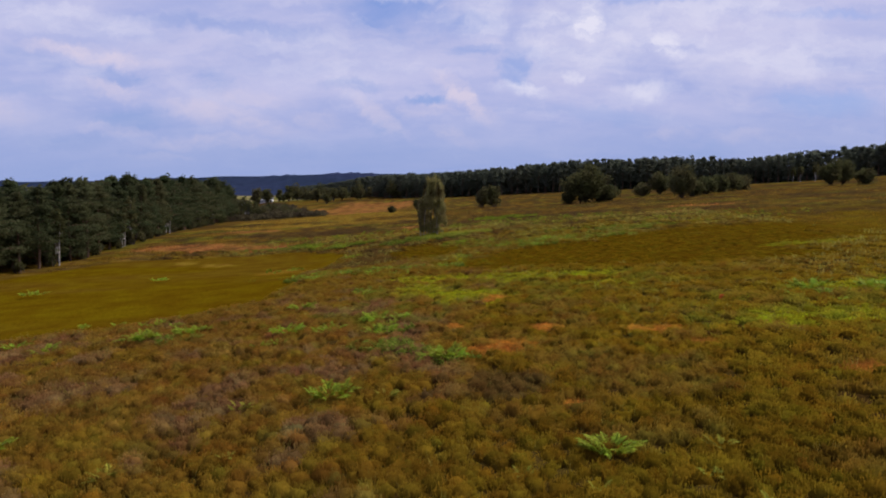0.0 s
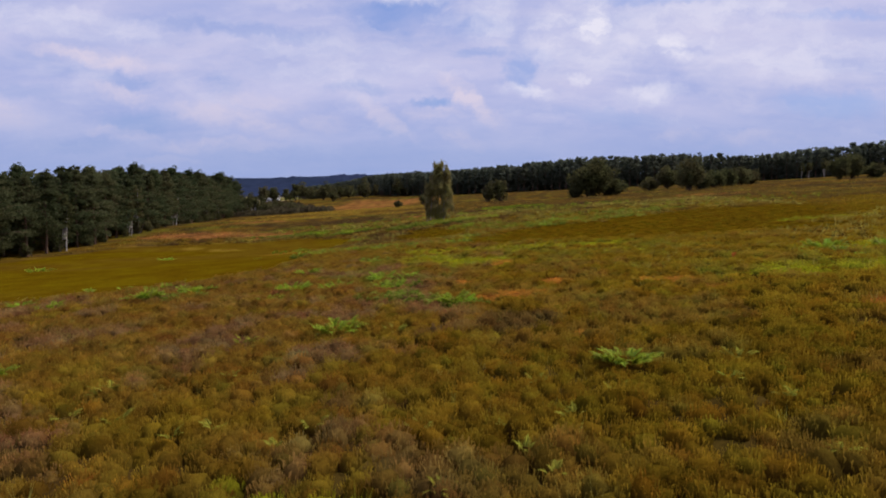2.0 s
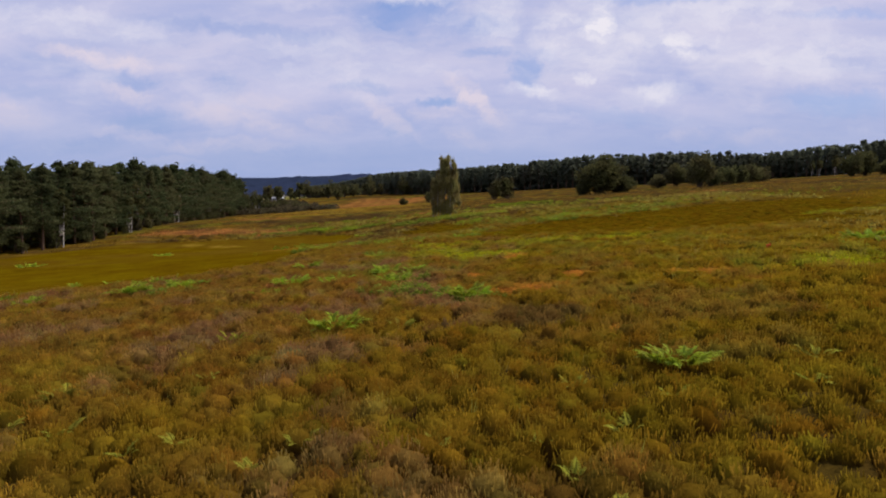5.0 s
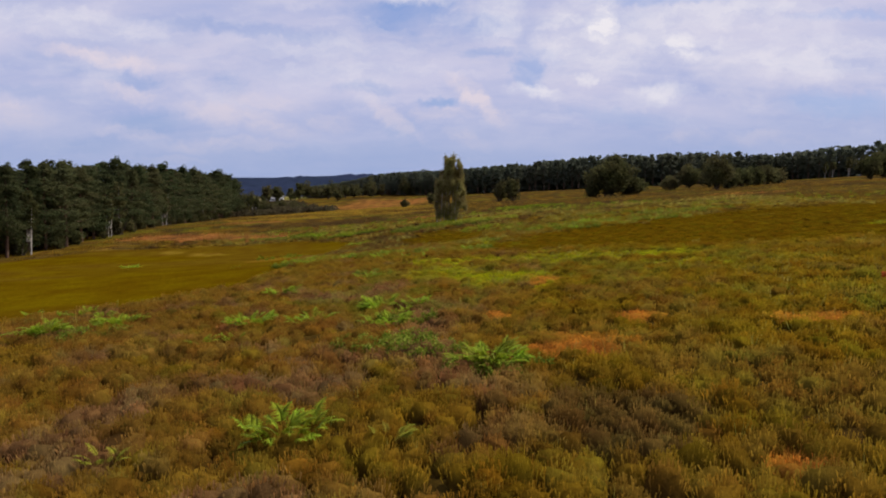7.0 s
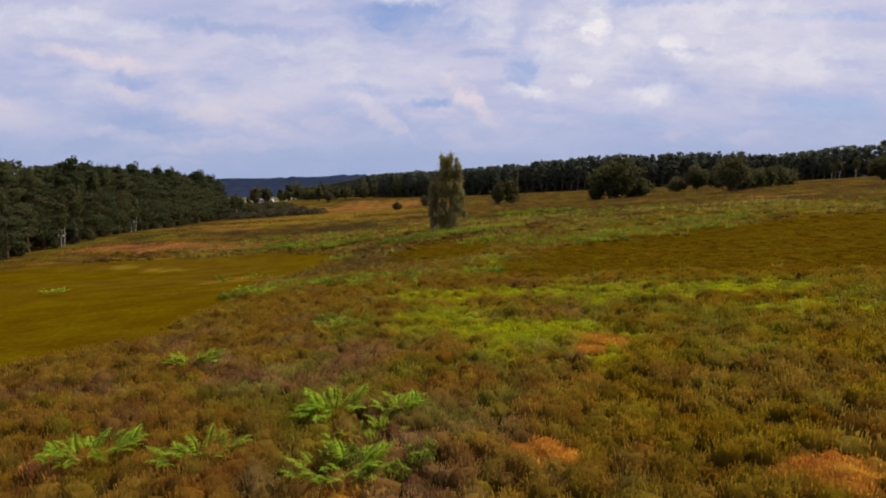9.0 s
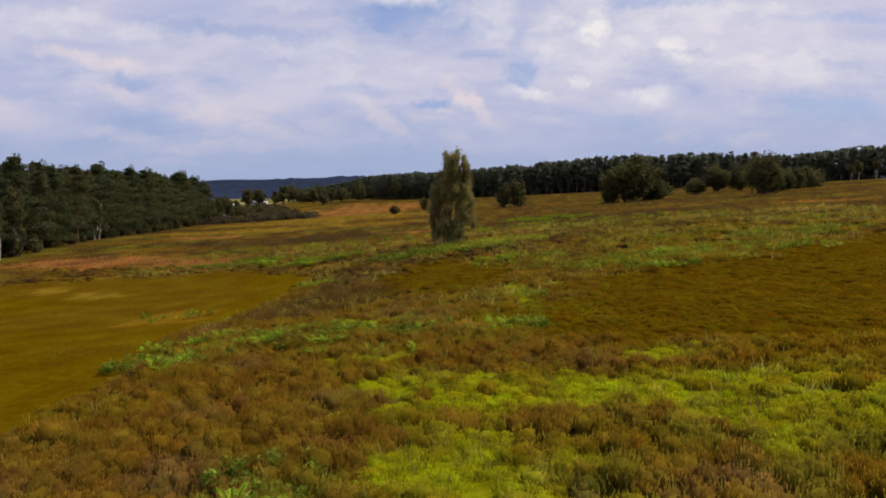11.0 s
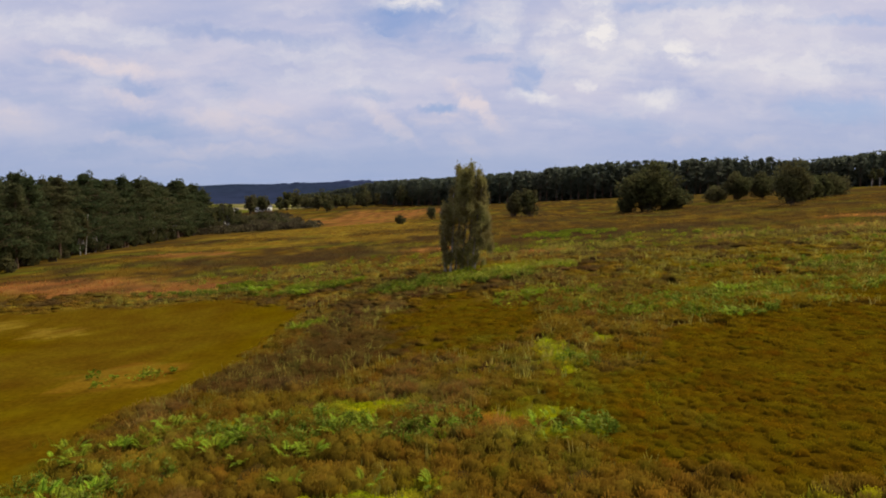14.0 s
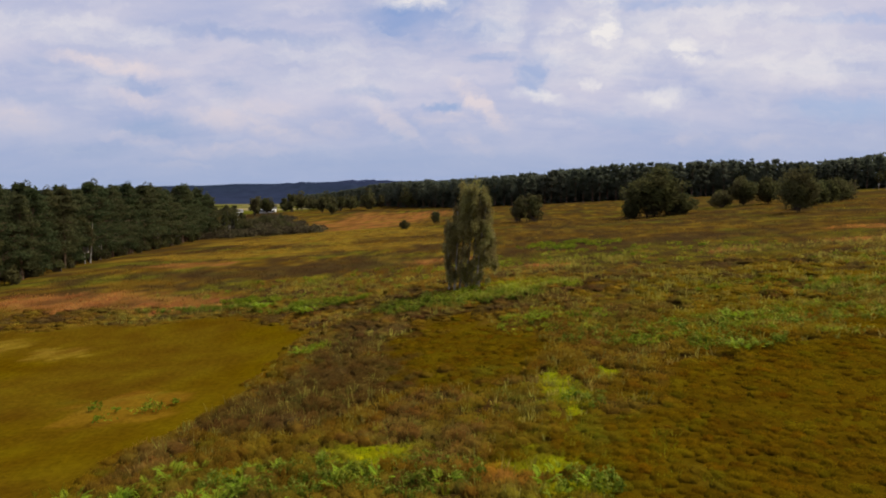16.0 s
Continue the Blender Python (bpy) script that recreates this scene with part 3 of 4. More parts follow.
def build_heather():
    rng = np.random.default_rng(4)
    # nearest and farthest distance from the line of flight, spacing, sprigs a tuft, tuft radius, cushion, sprig width, brightness of the growth, height, paleness of the cushion
    bands = [(0, 13, 0.40, 76, 0.30, 0.66, 0.019, 3.4, 0.38, 0.60), (13, 26, 0.50, 50, 0.38, 0.50, 0.028, 3.3, 0.34, 0.60), (26, 42, 0.72, 22, 0.48, 0.45, 0.046, 3.2, 0.26, 0.70), (42, 130, 1.05, 13, 0.55, 0.0, 0.055, 3.0, 0.32, 0.78)]
    labels = ("knee-high brown and olive heather tufts covering the near slope", "brown heather tufts spreading across the open heath", "low rough heather on the wider slope", "scattered heather tussocks on the far slope")
    for (lo, reach, gap, per, radius, dome, wide, mean, high, pale), label in zip(bands, labels):
        gx, gy = np.meshgrid(np.arange(-reach * 1.15 - 2, reach * 1.15, gap), np.arange(5, 52 + reach * 1.3, gap))
        x = (gx + rng.uniform(-0.5, 0.5, gx.shape) * gap * 1.1).ravel()
        y = (gy + rng.uniform(-0.5, 0.5, gx.shape) * gap * 1.1).ravel()
        d = np.maximum(np.abs(x + 1.2), (y - 50) * 0.8)
        sel = (d >= lo) & (d < reach) & (x > -52)
        if lo > 40:
            sel &= (d < 58) | ((fbm(x / 6, y / 3, 87) > 0.46) & (y > 60))
        x, y = x[sel], y[sel]
        col, tall = cover(x, y)
        keep = (tall > 0.2 + 0.1 * rng.uniform(0, 1, len(x))) & (rng.uniform(0, 1, len(x)) > 0.07)
        x, y, col, tall = x[keep], y[keep], col[keep], tall[keep]
        n = len(x)
        shade = mean * (1 + 0.55 * (rng.uniform(0, 1, n) - 0.5) * tall ** 0.75)
        ruddy = rng.normal(0, 0.04, n)
        col = col * shade[:, None] * np.stack([1 + ruddy, 1 - ruddy, 1 - ruddy], 1)
        size = rng.uniform(0.75, 1.25, n) * (0.78 + 0.46 * fbm(x / 0.9, y / 0.9, 95, 2))
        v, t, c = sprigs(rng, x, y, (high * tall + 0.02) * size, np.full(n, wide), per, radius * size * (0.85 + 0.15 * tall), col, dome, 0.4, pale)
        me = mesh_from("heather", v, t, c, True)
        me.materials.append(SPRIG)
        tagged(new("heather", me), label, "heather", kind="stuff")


def build_grass():
    """Wiry green grass in the mossy patches, and pale seed stalks over the heather."""
    rng = np.random.default_rng(8)
    x, y = sow(rng, 60000, -30, 36, 8, 104)
    g = np.maximum(patches(x, y, LIME, 59, 0.8), np.where(y > 72, 0.2, 0.5) * patches(x, y, SPARSE_GREEN, 55, 0.7))
    sel = g > rng.uniform(0.15, 1.0, len(x))
    x, y = x[sel][:9000], y[sel][:9000]
    tint = np.array((0.235, 0.240, 0.010)) * rng.uniform(0.6, 1.3, (len(x), 1)) + rng.uniform(0, 0.06, (len(x), 1)) * np.array((1, 0.5, 0.2))
    v, t, c = sprigs(rng, x, y, rng.uniform(0.15, 0.38, len(x)), np.full(len(x), 0.03), 14, np.full(len(x), 0.18), tint, 0.0, 0.6)
    me = mesh_from("wiry_grass", v, t, c)
    me.materials.append(SPRIG)
    tagged(new("wiry_grass", me), "lime green wiry grass and moss between the heather", "grass", kind="stuff")
    x, y = sow(rng, 150000, -24, 18, 15, 80)
    g = patches(x, y, RUST, 61, 0.6)
    sel = g > rng.uniform(0.3, 1.0, len(x))
    x, y = x[sel][:3000], y[sel][:3000]
    tint = np.array((0.40, 0.172, 0.026)) * rng.uniform(0.7, 1.3, (len(x), 1))
    v, t, c = sprigs(rng, x, y, rng.uniform(0.18, 0.34, len(x)), np.full(len(x), 0.02), 14, np.full(len(x), 0.14), tint, 0.0, 0.6)
    me = mesh_from("dry_grass", v, t, c)
    me.materials.append(SPRIG)
    tagged(new("dry_grass", me), "patches of rust orange dry grass among the heather", "grass", kind="stuff")
    x, y = sow(rng, 60000, -34, 44, 8, 112)
    short = np.maximum(inside(x, y, SHORT_GRASS), 1.2 * patches(x, y, SHORT_HEATH, 51, 0.35))
    sel = (fbm(x / 4, y / 4, 91) + 0.25 * (fbm(x / 0.8, y / 0.8, 92) - 0.5) > 0.5) & (short < rng.uniform(0.1, 1.0, len(x))) & (rng.uniform(0, 1, len(x)) < np.interp(y, (12, 45, 80), (0.12, 0.45, 0.8)))
    x, y = x[sel][:10000], y[sel][:10000]
    tint = np.array((0.36, 0.31, 0.058)) * rng.uniform(0.4, 1.4, (len(x), 1)) * rng.uniform(0.9, 1.1, (len(x), 3))
    v, t, c = sprigs(rng, x, y, rng.uniform(0.26, 0.55, len(x)), np.interp(y, (20, 60), (0.020, 0.050)), 6, np.full(len(x), 0.12), tint, 0.0, 0.3)
    me = mesh_from("seed_stalks", v, t, c)
    me.materials.append(SPRIG)
    tagged(new("seed_stalks", me), "pale dry grass seed stalks standing above heather", "grass", kind="stuff")


build_heather()
build_grass()

# ---- bracken ----


def frond_mesh(seed, length=1.0, pairs=14):
    """An arching fern frond: a thin keeled stalk with pairs of pointed leaflets that shorten towards the tip, all in one surface."""
    rng = np.random.default_rng(seed)
    s = np.linspace(0, 1, pairs + 3)
    path = np.stack([length * 0.82 * s ** 1.15, 0.05 * length * np.sin(3 * s + seed), length * (0.76 * s - 0.48 * s ** 2.2)], 1)
    n = len(s)
    v, t = list(path) + list(path - np.array((0, 0, 1)) * (0.022 * length * (1 - 0.8 * s))[:, None]), []
    for i in range(n - 1):
        t += [(i, i + 1, n + i), (i + 1, n + i + 1, n + i)]
    for i in range(2, n - 1):
        half = length * 0.25 * math.sin(math.pi * min(1, 0.26 + 0.76 * s[i])) * rng.uniform(0.75, 1.15)
        d = path[i + 1] - path[i]
        step = np.linalg.norm(d)
        d = d / step
        for sgn in (-1, 1):
            tip = path[i] + sgn * np.array((0, 1, 0)) * half + d * half * rng.uniform(0.25, 0.5) - np.array((0, 0, 1)) * half * rng.uniform(0.0, 0.45)
            m1, m2 = (path[i] * 0.5 + tip * 0.5) - d * step * 0.16, (path[i] * 0.5 + tip * 0.5) + d * step * 0.42
            k = len(v)
            v += [m1, tip, m2]
            t += [(i, k, k + 2), (i, k + 2, i + 1), (k, k + 1, k + 2)]
    return mesh_from("frond", np.array(v), np.array(t))


FRONDS = [frond_mesh(s) for s in (1, 2, 3, 4)]
FERN_YELLOW = plant_material("yellowing_frond", 0.3, 0.85, (0.26, 0.25, 0.03), 5.0, 0.4, 0.03, coarse=0.9)


def bracken_clump(seed, x, y, wide, tall, count, material, label):
    wide, tall = 0.82 * wide, 0.86 * tall
    rng = random.Random(seed)
    root = tagged(thing("bracken_clump", x, y, -0.24), label, "fern", "bracken clumps on the heath")
    count = round(count * 1.9)
    for i in range(count):
        a, r = rng.uniform(0, 2 * math.pi), wide * 0.36 * math.sqrt(rng.random())
        f = new("frond", FRONDS[i % 4])
        if not FRONDS[i % 4].materials:
            FRONDS[i % 4].materials.append(FERN)
        f.parent = root
        fx, fy = r * math.cos(a) * 1.2, r * math.sin(a)
        dz = float(land(x + fx, y + fy) - land(x, y))
        k = tall * rng.uniform(0.65, 1.1)
        f.matrix_basis = pose(fx, fy, dz, rng.uniform(-12, 12), rng.uniform(-25, 15), math.degrees(a) + rng.uniform(-60, 60)) @ Matrix.Diagonal((k * rng.uniform(0.8, 1.1), k, k, 1))
        if material is not FERN:
            f.material_slots[0].link = "OBJECT"
            f.material_slots[0].material = material
    return root


# place, spread and height of the clumps that stand apart
GREEN_CLUMPS = [(0.1, 28.2, 2.2, 0.95, 26), (-4.1, 23.8, 2.0, 0.8, 22), (-3.9, 37.2, 1.4, 0.95, 20), (-2.3, 37.0, 1.1, 0.8, 14), (-6.1, 35.1, 1.9, 0.75, 16), (-8.4, 35.4, 2.2, 0.8, 20),
                (-14.2, 37.0, 2.4, 0.9, 20), (-16.8, 36.2, 2.4, 1.0, 22), (-3.2, 34.0, 2.2, 0.7, 18), (4.4, 17.5, 1.5, 0.75, 20), (-14.2, 20.5, 1.8, 0.8, 18), (-9.2, 42.8, 1.9, 0.8, 14)]
SMALL_CLUMPS = [(21.5, 38.4, 2.6, 1.0, 18), (24.6, 37.0, 2.6, 1.0, 18), (-30.2, 69.6, 2.6, 0.7, 22), (-38.2, 60.6, 2.8, 0.9, 14), (-11.9, 82.3, 1.6, 0.8, 12), (-5.6, 47.1, 2.0, 0.7, 12),
                (2.4, 83.8, 1.8, 0.9, 12), (10.9, 74.2, 2.2, 0.8, 12), (-21, 34.5, 2.2, 0.7, 10), (-23.5, 36, 2.0, 0.7, 10), (13, 80.5, 2.0, 0.9, 12), (-19.8, 100.3, 2.6, 1.2, 16), (-14.6, 96, 2.4, 1.1, 14)]
PALE_CLUMPS = [(-7.0, 22.2, 1.0, 0.5, 6), (-2.0, 22.5, 0.9, 0.5, 5), (-9.1, 17.1, 1.1, 0.6, 7), (-0.2, 10.3, 0.5, 0.35, 4), (-7.6, 14.6, 0.9, 0.5, 6), (2.4, 13.2, 0.5, 0.45, 3), (6.3, 15.0, 0.6, 0.5, 4), (-2.9, 13.5, 0.5, 0.4, 3), (1.6, 10.6, 0.4, 0.4, 3), (7.2, 16.6, 0.7, 0.5, 5),
               (6.9, 13.6, 0.6, 0.42, 4), (3.6, 14.7, 0.4, 0.36, 3), (2.0, 15.6, 0.4, 0.4, 3), (6.3, 10.8, 0.4, 0.38, 3), (1.3, 11.6, 0.45, 0.4, 3), (1.0, 12.9, 0.4, 0.36, 3), (-5.1, 13.8, 0.5, 0.4, 3), (-6.1, 17.9, 0.4, 0.42, 3), (-5.8, 13.4, 0.4, 0.36, 3), (-9.0, 15.1, 0.6, 0.42, 4), (-3.4, 12.6, 0.4, 0.36, 3), (-0.7, 13.0, 0.4, 0.36, 3)]
for n_, (x, y, wide, tall, count) in enumerate(GREEN_CLUMPS):
    bracken_clump(100 + n_, x, y - 1.0, wide, tall, count, FERN, "lush green bracken fern clump among brown heather")
for n_, (x, y, wide, tall, count) in enumerate(SMALL_CLUMPS):
    bracken_clump(200 + n_, x, y - 0.9, wide, tall, count, FERN, "bushy green bracken clump standing on the slope")
for n_, (x, y, wide, tall, count) in enumerate(PALE_CLUMPS):
    bracken_clump(300 + n_, x, y - 0.3, wide, tall, count, FERN_YELLOW, "few small yellowing bracken fronds poking out of heather")


def bracken_bed():
    """Low beds of bracken too thick to count."""
    rng = np.random.default_rng(12)
    beds = [(-1, 92.8, 7.5, 2.2, 620, 0.95), (4.5, 93.6, 3.5, 1.4, 200, 0.95), (12, 77, 7, 3.2, 260, 0.5), (17.5, 78.5, 6, 3.5, 180, 0.5), (23, 88, 9, 4, 200, 0.4), (3.2, 82.5, 4, 3, 90, 0.5),
            (-15, 98.2, 5, 1.4, 330, 0.3), (-22, 103, 3, 1.0, 170, 0.3), (12, 129, 7, 6, 700, 0.15), (14, 112, 18, 9, 420, 0.4), (-14, 108, 14, 8, 320, 0.35), (40, 96, 14, 8, 170, 0.4), (-11.7, 82.4, 1.0, 0.9, 60, 0.5), (-18, 72.6, 2.4, 1.6, 44, 0.3)]
    greens = np.array([(0.090, 0.135, 0.010), (0.140, 0.180, 0.014), (0.215, 0.235, 0.018), (0.290, 0.290, 0.045)])
    cs, tints = [], []
    for cx, cy, rx, ry, count, pale in beds:
        a, r = rng.uniform(0, 2 * np.pi, count), np.sqrt(rng.uniform(0, 1, count))
        x, y = cx + rx * r * np.cos(a), cy + ry * r * np.sin(a)
        k = (fbm(x / 1.6, y / 1.6, 97) > 0.49) & (rng.uniform(0, 1, count) < 0.55)
        x, y = x[k], y[k]
        wide = rng.uniform(0.08, 0.27, len(x))
        kind = np.clip(rng.normal(0.4 + 2.0 * pale, 0.8, len(x)), 0, 3)
        lower = np.floor(kind).astype(int)
        tint = greens[lower] + (greens[np.minimum(lower + 1, 3)] - greens[lower]) * (kind - lower)[:, None]
        for rep_ in range(26):
            xx, yy = x + rng.normal(0, 1, len(x)) * wide, y + rng.normal(0, 1, len(x)) * wide
            cs.append(np.stack([xx, yy, land(xx, yy) + 0.10 + rng.uniform(0.1, 1.6, len(x)) * wide], 1))
            tints.append(tint * rng.uniform(0.75, 1.6, (len(x), 1)))
    v, t = leaves(rng, np.concatenate(cs), 0.15, 0.9, 0.5)
    me = mesh_from("bracken_bed", v, t, np.repeat(np.concatenate(tints), 3, 0))
    me.materials.append(SPRIG)
    tagged(new("bracken_bed", me), "low spreading beds of green bracken across the heath", "fern", kind="stuff")

    # nearer beds, frond by frond
    near_beds = [(-13.2, 62.0, 1.8, 1.4, 63), (-9.6, 62.4, 2.0, 1.6, 90), (-6.2, 62.6, 1.8, 1.4, 45), (-12.0, 63.6, 1.6, 0.8, 36), (-11.6, 58.0, 1.5, 1.5, 63), (-7.6, 59.4, 1.6, 1.2, 27), (-3.3, 34.6, 1.2, 0.8, 40), (-8.6, 31.8, 0.8, 0.5, 20), (22, 36, 5, 2.5, 110), (-18.5, 39.5, 5, 1.2, 60), (-4, 60, 4, 2.6, 40), (0.8, 60.7, 1.2, 0.9, 40)]
    plain = []
    for me in FRONDS:
        co = np.zeros(len(me.vertices) * 3, np.float32)
        me.vertices.foreach_get("co", co)
        ix = np.zeros(len(me.loops), np.int32)
        me.loops.foreach_get("vertex_index", ix)
        plain.append((co.reshape(-1, 3), ix.reshape(-1, 3)))
    pieces = []
    for cx, cy, rx, ry, count in near_beds:
        for k in range(count):
            if k % 9 == 0:
                # the next stool, from which nine fronds spread
                a, r = rng.uniform(0, 2 * np.pi), math.sqrt(rng.uniform(0, 1))
                sx, sy, grown = cx + rx * r * math.cos(a), cy + ry * r * math.sin(a), rng.uniform(0.34, 0.60) * (0.9 if cy < 35 else 1.0)
            a = rng.uniform(0, 2 * np.pi)
            x, y = sx + 0.22 * math.cos(a), sy + 0.22 * math.sin(a)
            v, t = plain[k % 4]
            m = np.array((pose(x, y, float(land(x, y)) + 0.20, rng.uniform(-12, 12), rng.uniform(-30, 12), math.degrees(a) + rng.uniform(-30, 30)) @ Matrix.Scale(grown * rng.uniform(0.8, 1.1), 4)))
            pieces.append((v @ m[:3, :3].T + m[:3, 3], t))
    me = mesh_from("bracken_bed", *join(pieces))
    me.materials.append(FERN)
    tagged(new("bracken_bed", me), "thick low bracken fronds spreading between heather", "fern", kind="stuff")


bracken_bed()


def bilberry_patches():
    """Knee-low patches of small-leaved bilberry, dark below with paler leaves towards the top."""
    rng = np.random.default_rng(18)
    spots = [(-3.1, 30.0, 1.7, 1.0, 60), (-1.6, 29.0, 1.4, 0.9, 40), (-2.6, 33.3, 1.3, 0.8, 34), (0.2, 26.6, 1.5, 0.7, 30), (-14.8, 34.6, 1.8, 0.9, 30), (-7.8, 62.6, 2.6, 1.4, 110), (-3.8, 62.0, 2.2, 1.4, 70), (-12.2, 59.0, 2.4, 1.6, 70), (1.2, 60.8, 0.9, 0.8, 16), (2.4, 68.0, 0.8, 1.0, 12),
             (-5.4, 47.5, 1.4, 1.2, 30), (8.0, 78.0, 5.5, 2.4, 110), (11.2, 75.0, 2.6, 1.6, 60), (17, 79, 5, 2.4, 80), (-2.5, 91.0, 6.5, 1.8, 170), (24, 86, 7, 3, 90), (-26, 100.6, 5.5, 0.9, 110), (-15, 97.2, 4, 1.2, 70)]
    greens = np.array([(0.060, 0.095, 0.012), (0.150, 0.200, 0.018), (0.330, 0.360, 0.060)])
    cs, tints = [], []
    for cx, cy, rx, ry, count in spots:
        a, r = rng.uniform(0, 2 * np.pi, count), np.sqrt(rng.uniform(0, 1, count))
        for x, y in zip(cx + rx * r * np.cos(a), cy + ry * r * np.sin(a)):
            wide, tall, n = rng.uniform(0.12, 0.34), rng.uniform(0.22, 0.5), 46
            p = ball(rng, n, 1.0)
            p[:, 2] = np.abs(p[:, 2])
            cs.append(np.array([x, y, float(land(x, y)) + 0.08]) + p * (wide, wide, tall))
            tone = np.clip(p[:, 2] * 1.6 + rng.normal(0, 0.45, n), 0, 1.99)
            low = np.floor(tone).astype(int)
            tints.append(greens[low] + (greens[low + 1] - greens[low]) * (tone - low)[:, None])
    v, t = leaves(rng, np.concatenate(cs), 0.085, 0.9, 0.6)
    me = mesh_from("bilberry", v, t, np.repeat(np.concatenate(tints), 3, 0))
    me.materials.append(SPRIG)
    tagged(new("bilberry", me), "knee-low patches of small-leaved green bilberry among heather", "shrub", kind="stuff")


bilberry_patches()

# ---- trees ----


def pine_meshes(seed, height=13.0, base=0.22, wide=2.6, clumps=58, per=62, size=0.40):
    """A Scots pine: bare lower stem, spreading limbs that carry flat plates of needles, and a crown that ends in a few uneven leaders."""
    rng = np.random.default_rng(seed)
    s = np.linspace(0, 1, 9)
    bend = rng.normal(0, 0.35, 2)
    path = np.stack([bend[0] * s ** 2 + 0.12 * np.sin(5 * s), bend[1] * s ** 2, height * 0.94 * s], 1)
    wood = [tube(path, 0.19 * (1 - 0.88 * s) + 0.015, 7)]
    cs = []
    lopsided = rng.uniform(0, 2 * np.pi)
    for k in range(clumps):
        f = base + (1 - base) * ((k + rng.uniform(0, 1)) / clumps) ** 0.9
        u = (f - base) / (1 - base)
        a = rng.uniform(0, 2 * np.pi)
        reach = wide * (0.55 + 0.45 * min(1, u / 0.25)) * (1 - u ** 2.6) ** 0.8 * rng.uniform(0.4, 1.15) * (1 + 0.2 * math.cos(a - lopsided))
        root = np.array([np.interp(f, s, path[:, i]) for i in range(3)])
        tip = root + np.array([reach * math.cos(a), reach * math.sin(a), rng.uniform(-0.05, 0.45) * reach])
        wood.append(tube(np.array([root, root * 0.5 + tip * 0.5 + (0, 0, 0.08 * reach), tip]), np.array([0.05, 0.03, 0.01]), 3))
        rad = rng.uniform(0.55, 1.15) * (1.05 - 0.4 * u)
        c1, c2 = tip * 0.88 + root * 0.12, tip * 0.45 + root * 0.55
        cs += [c1 + ball(rng, per, 0.42) * rad * 1.15, c2 + ball(rng, per // 2, 0.6) * rad * 1.1]
    for k in range(3):
        lead = path[-1] + np.array([rng.normal(0, 0.45), rng.normal(0, 0.45), rng.uniform(-0.9, 0.15)])
        cs.append(lead + ball(rng, per, 1.5) * rng.uniform(0.3, 0.55))
    return mesh_from("trunk", *wood[0], None, True), mesh_from("branchwork", *join(wood[1:]), None, True), crown_from(rng, np.concatenate(cs), size, 0.9, 0.5)


def broad_meshes(seed, height, wide, trunk_h, clumps=60, per=60, size=0.35, stems=2, lean=0.3):
    """A rounded broadleaved tree: a few stems that fork, and a crown of leaf clumps with gaps."""
    rng = np.random.default_rng(seed)
    wood, trunks, cs = [], [], []
    for k in range(clumps):
        p = rng.normal(size=3)
        p /= np.linalg.norm(p)
        lobe = 0.72 + 0.75 * (fbm(np.array([p[0] * 1.7 + 5 + seed]), np.array([p[1] * 1.7 + p[2] * 2.3]), 5, 2)[0] - 0.25)
        p *= rng.uniform(0.35, 0.95) * lobe
        c = np.array([p[0] * wide * 0.5, p[1] * wide * 0.5, trunk_h + (height - trunk_h) * (0.5 + 0.5 * p[2])])
        c[:2] *= 1.0 - 0.25 * (c[2] / height) ** 2
        c *= rng.uniform(0.88, 1.08)
        rad = wide * rng.uniform(0.11, 0.24)
        cs.append(c + ball(rng, per, 0.85) * rad)
        if k % 4 == 0:
            foot = np.array([rng.normal(0, 0.15 * stems), rng.normal(0, 0.15 * stems), trunk_h * 0.8])
            wood.append(tube(np.array([foot, foot * 0.4 + c * 0.6 + (0, 0, 0.2), c]), np.array([0.08, 0.05, 0.015]), 4))
    for k in range(stems):
        foot = np.array([rng.normal(0, 0.25 * (stems - 1)), rng.normal(0, 0.25 * (stems - 1)), -0.2])
        top = np.array([foot[0] * 2 + rng.normal(0, lean), foot[1] * 2 + rng.normal(0, lean), height * 0.8])
        s = np.linspace(0, 1, 6)[:, None]
        trunks.append(tube(foot * (1 - s) + top * s + np.sin(s * 4 + k) * 0.08, np.linspace(0.10, 0.025, 6), 6))
    return mesh_from("trunk", *join(trunks), None, True), mesh_from("branchwork", *join(wood), None, True), crown_from(rng, np.concatenate(cs), size, 0.8, 0.7)


def tree(name, meshes, x, y, scale, turn, leaf, bark, label, group="", sz=1.0):
    root = tagged(thing(name, x, y, 0.1), label, "tree", group)
    root.rotation_euler = (0, 0, turn)
    root.scale = (scale, scale, scale * sz)
    trunk = part("trunk", meshes[0], bark, root)
    tagged(part("branchwork", meshes[1], bark, trunk), kind="stuff")
    part("crown", meshes[2], leaf, root)
    return root


def along(points, step, rng, depth):
    """Places along a line of corners, set back by depth to its left, a step apart."""
    pts = [Vector(p) for p in points]
    done, made = 0.0, []
    for a, b_ in zip(pts, pts[1:]):
        d = b_ - a
        n = d.length
        side = Vector((-d.y, d.x)) / n
        while done < n:
            p = a + d * (done / n) + side * (depth + rng.uniform(-0.8, 0.8))
            made.append((p.x + rng.uniform(-0.6, 0.6), p.y + rng.uniform(-0.6, 0.6)))
            done += step * rng.uniform(0.7, 1.3)
        done -= n
    return made


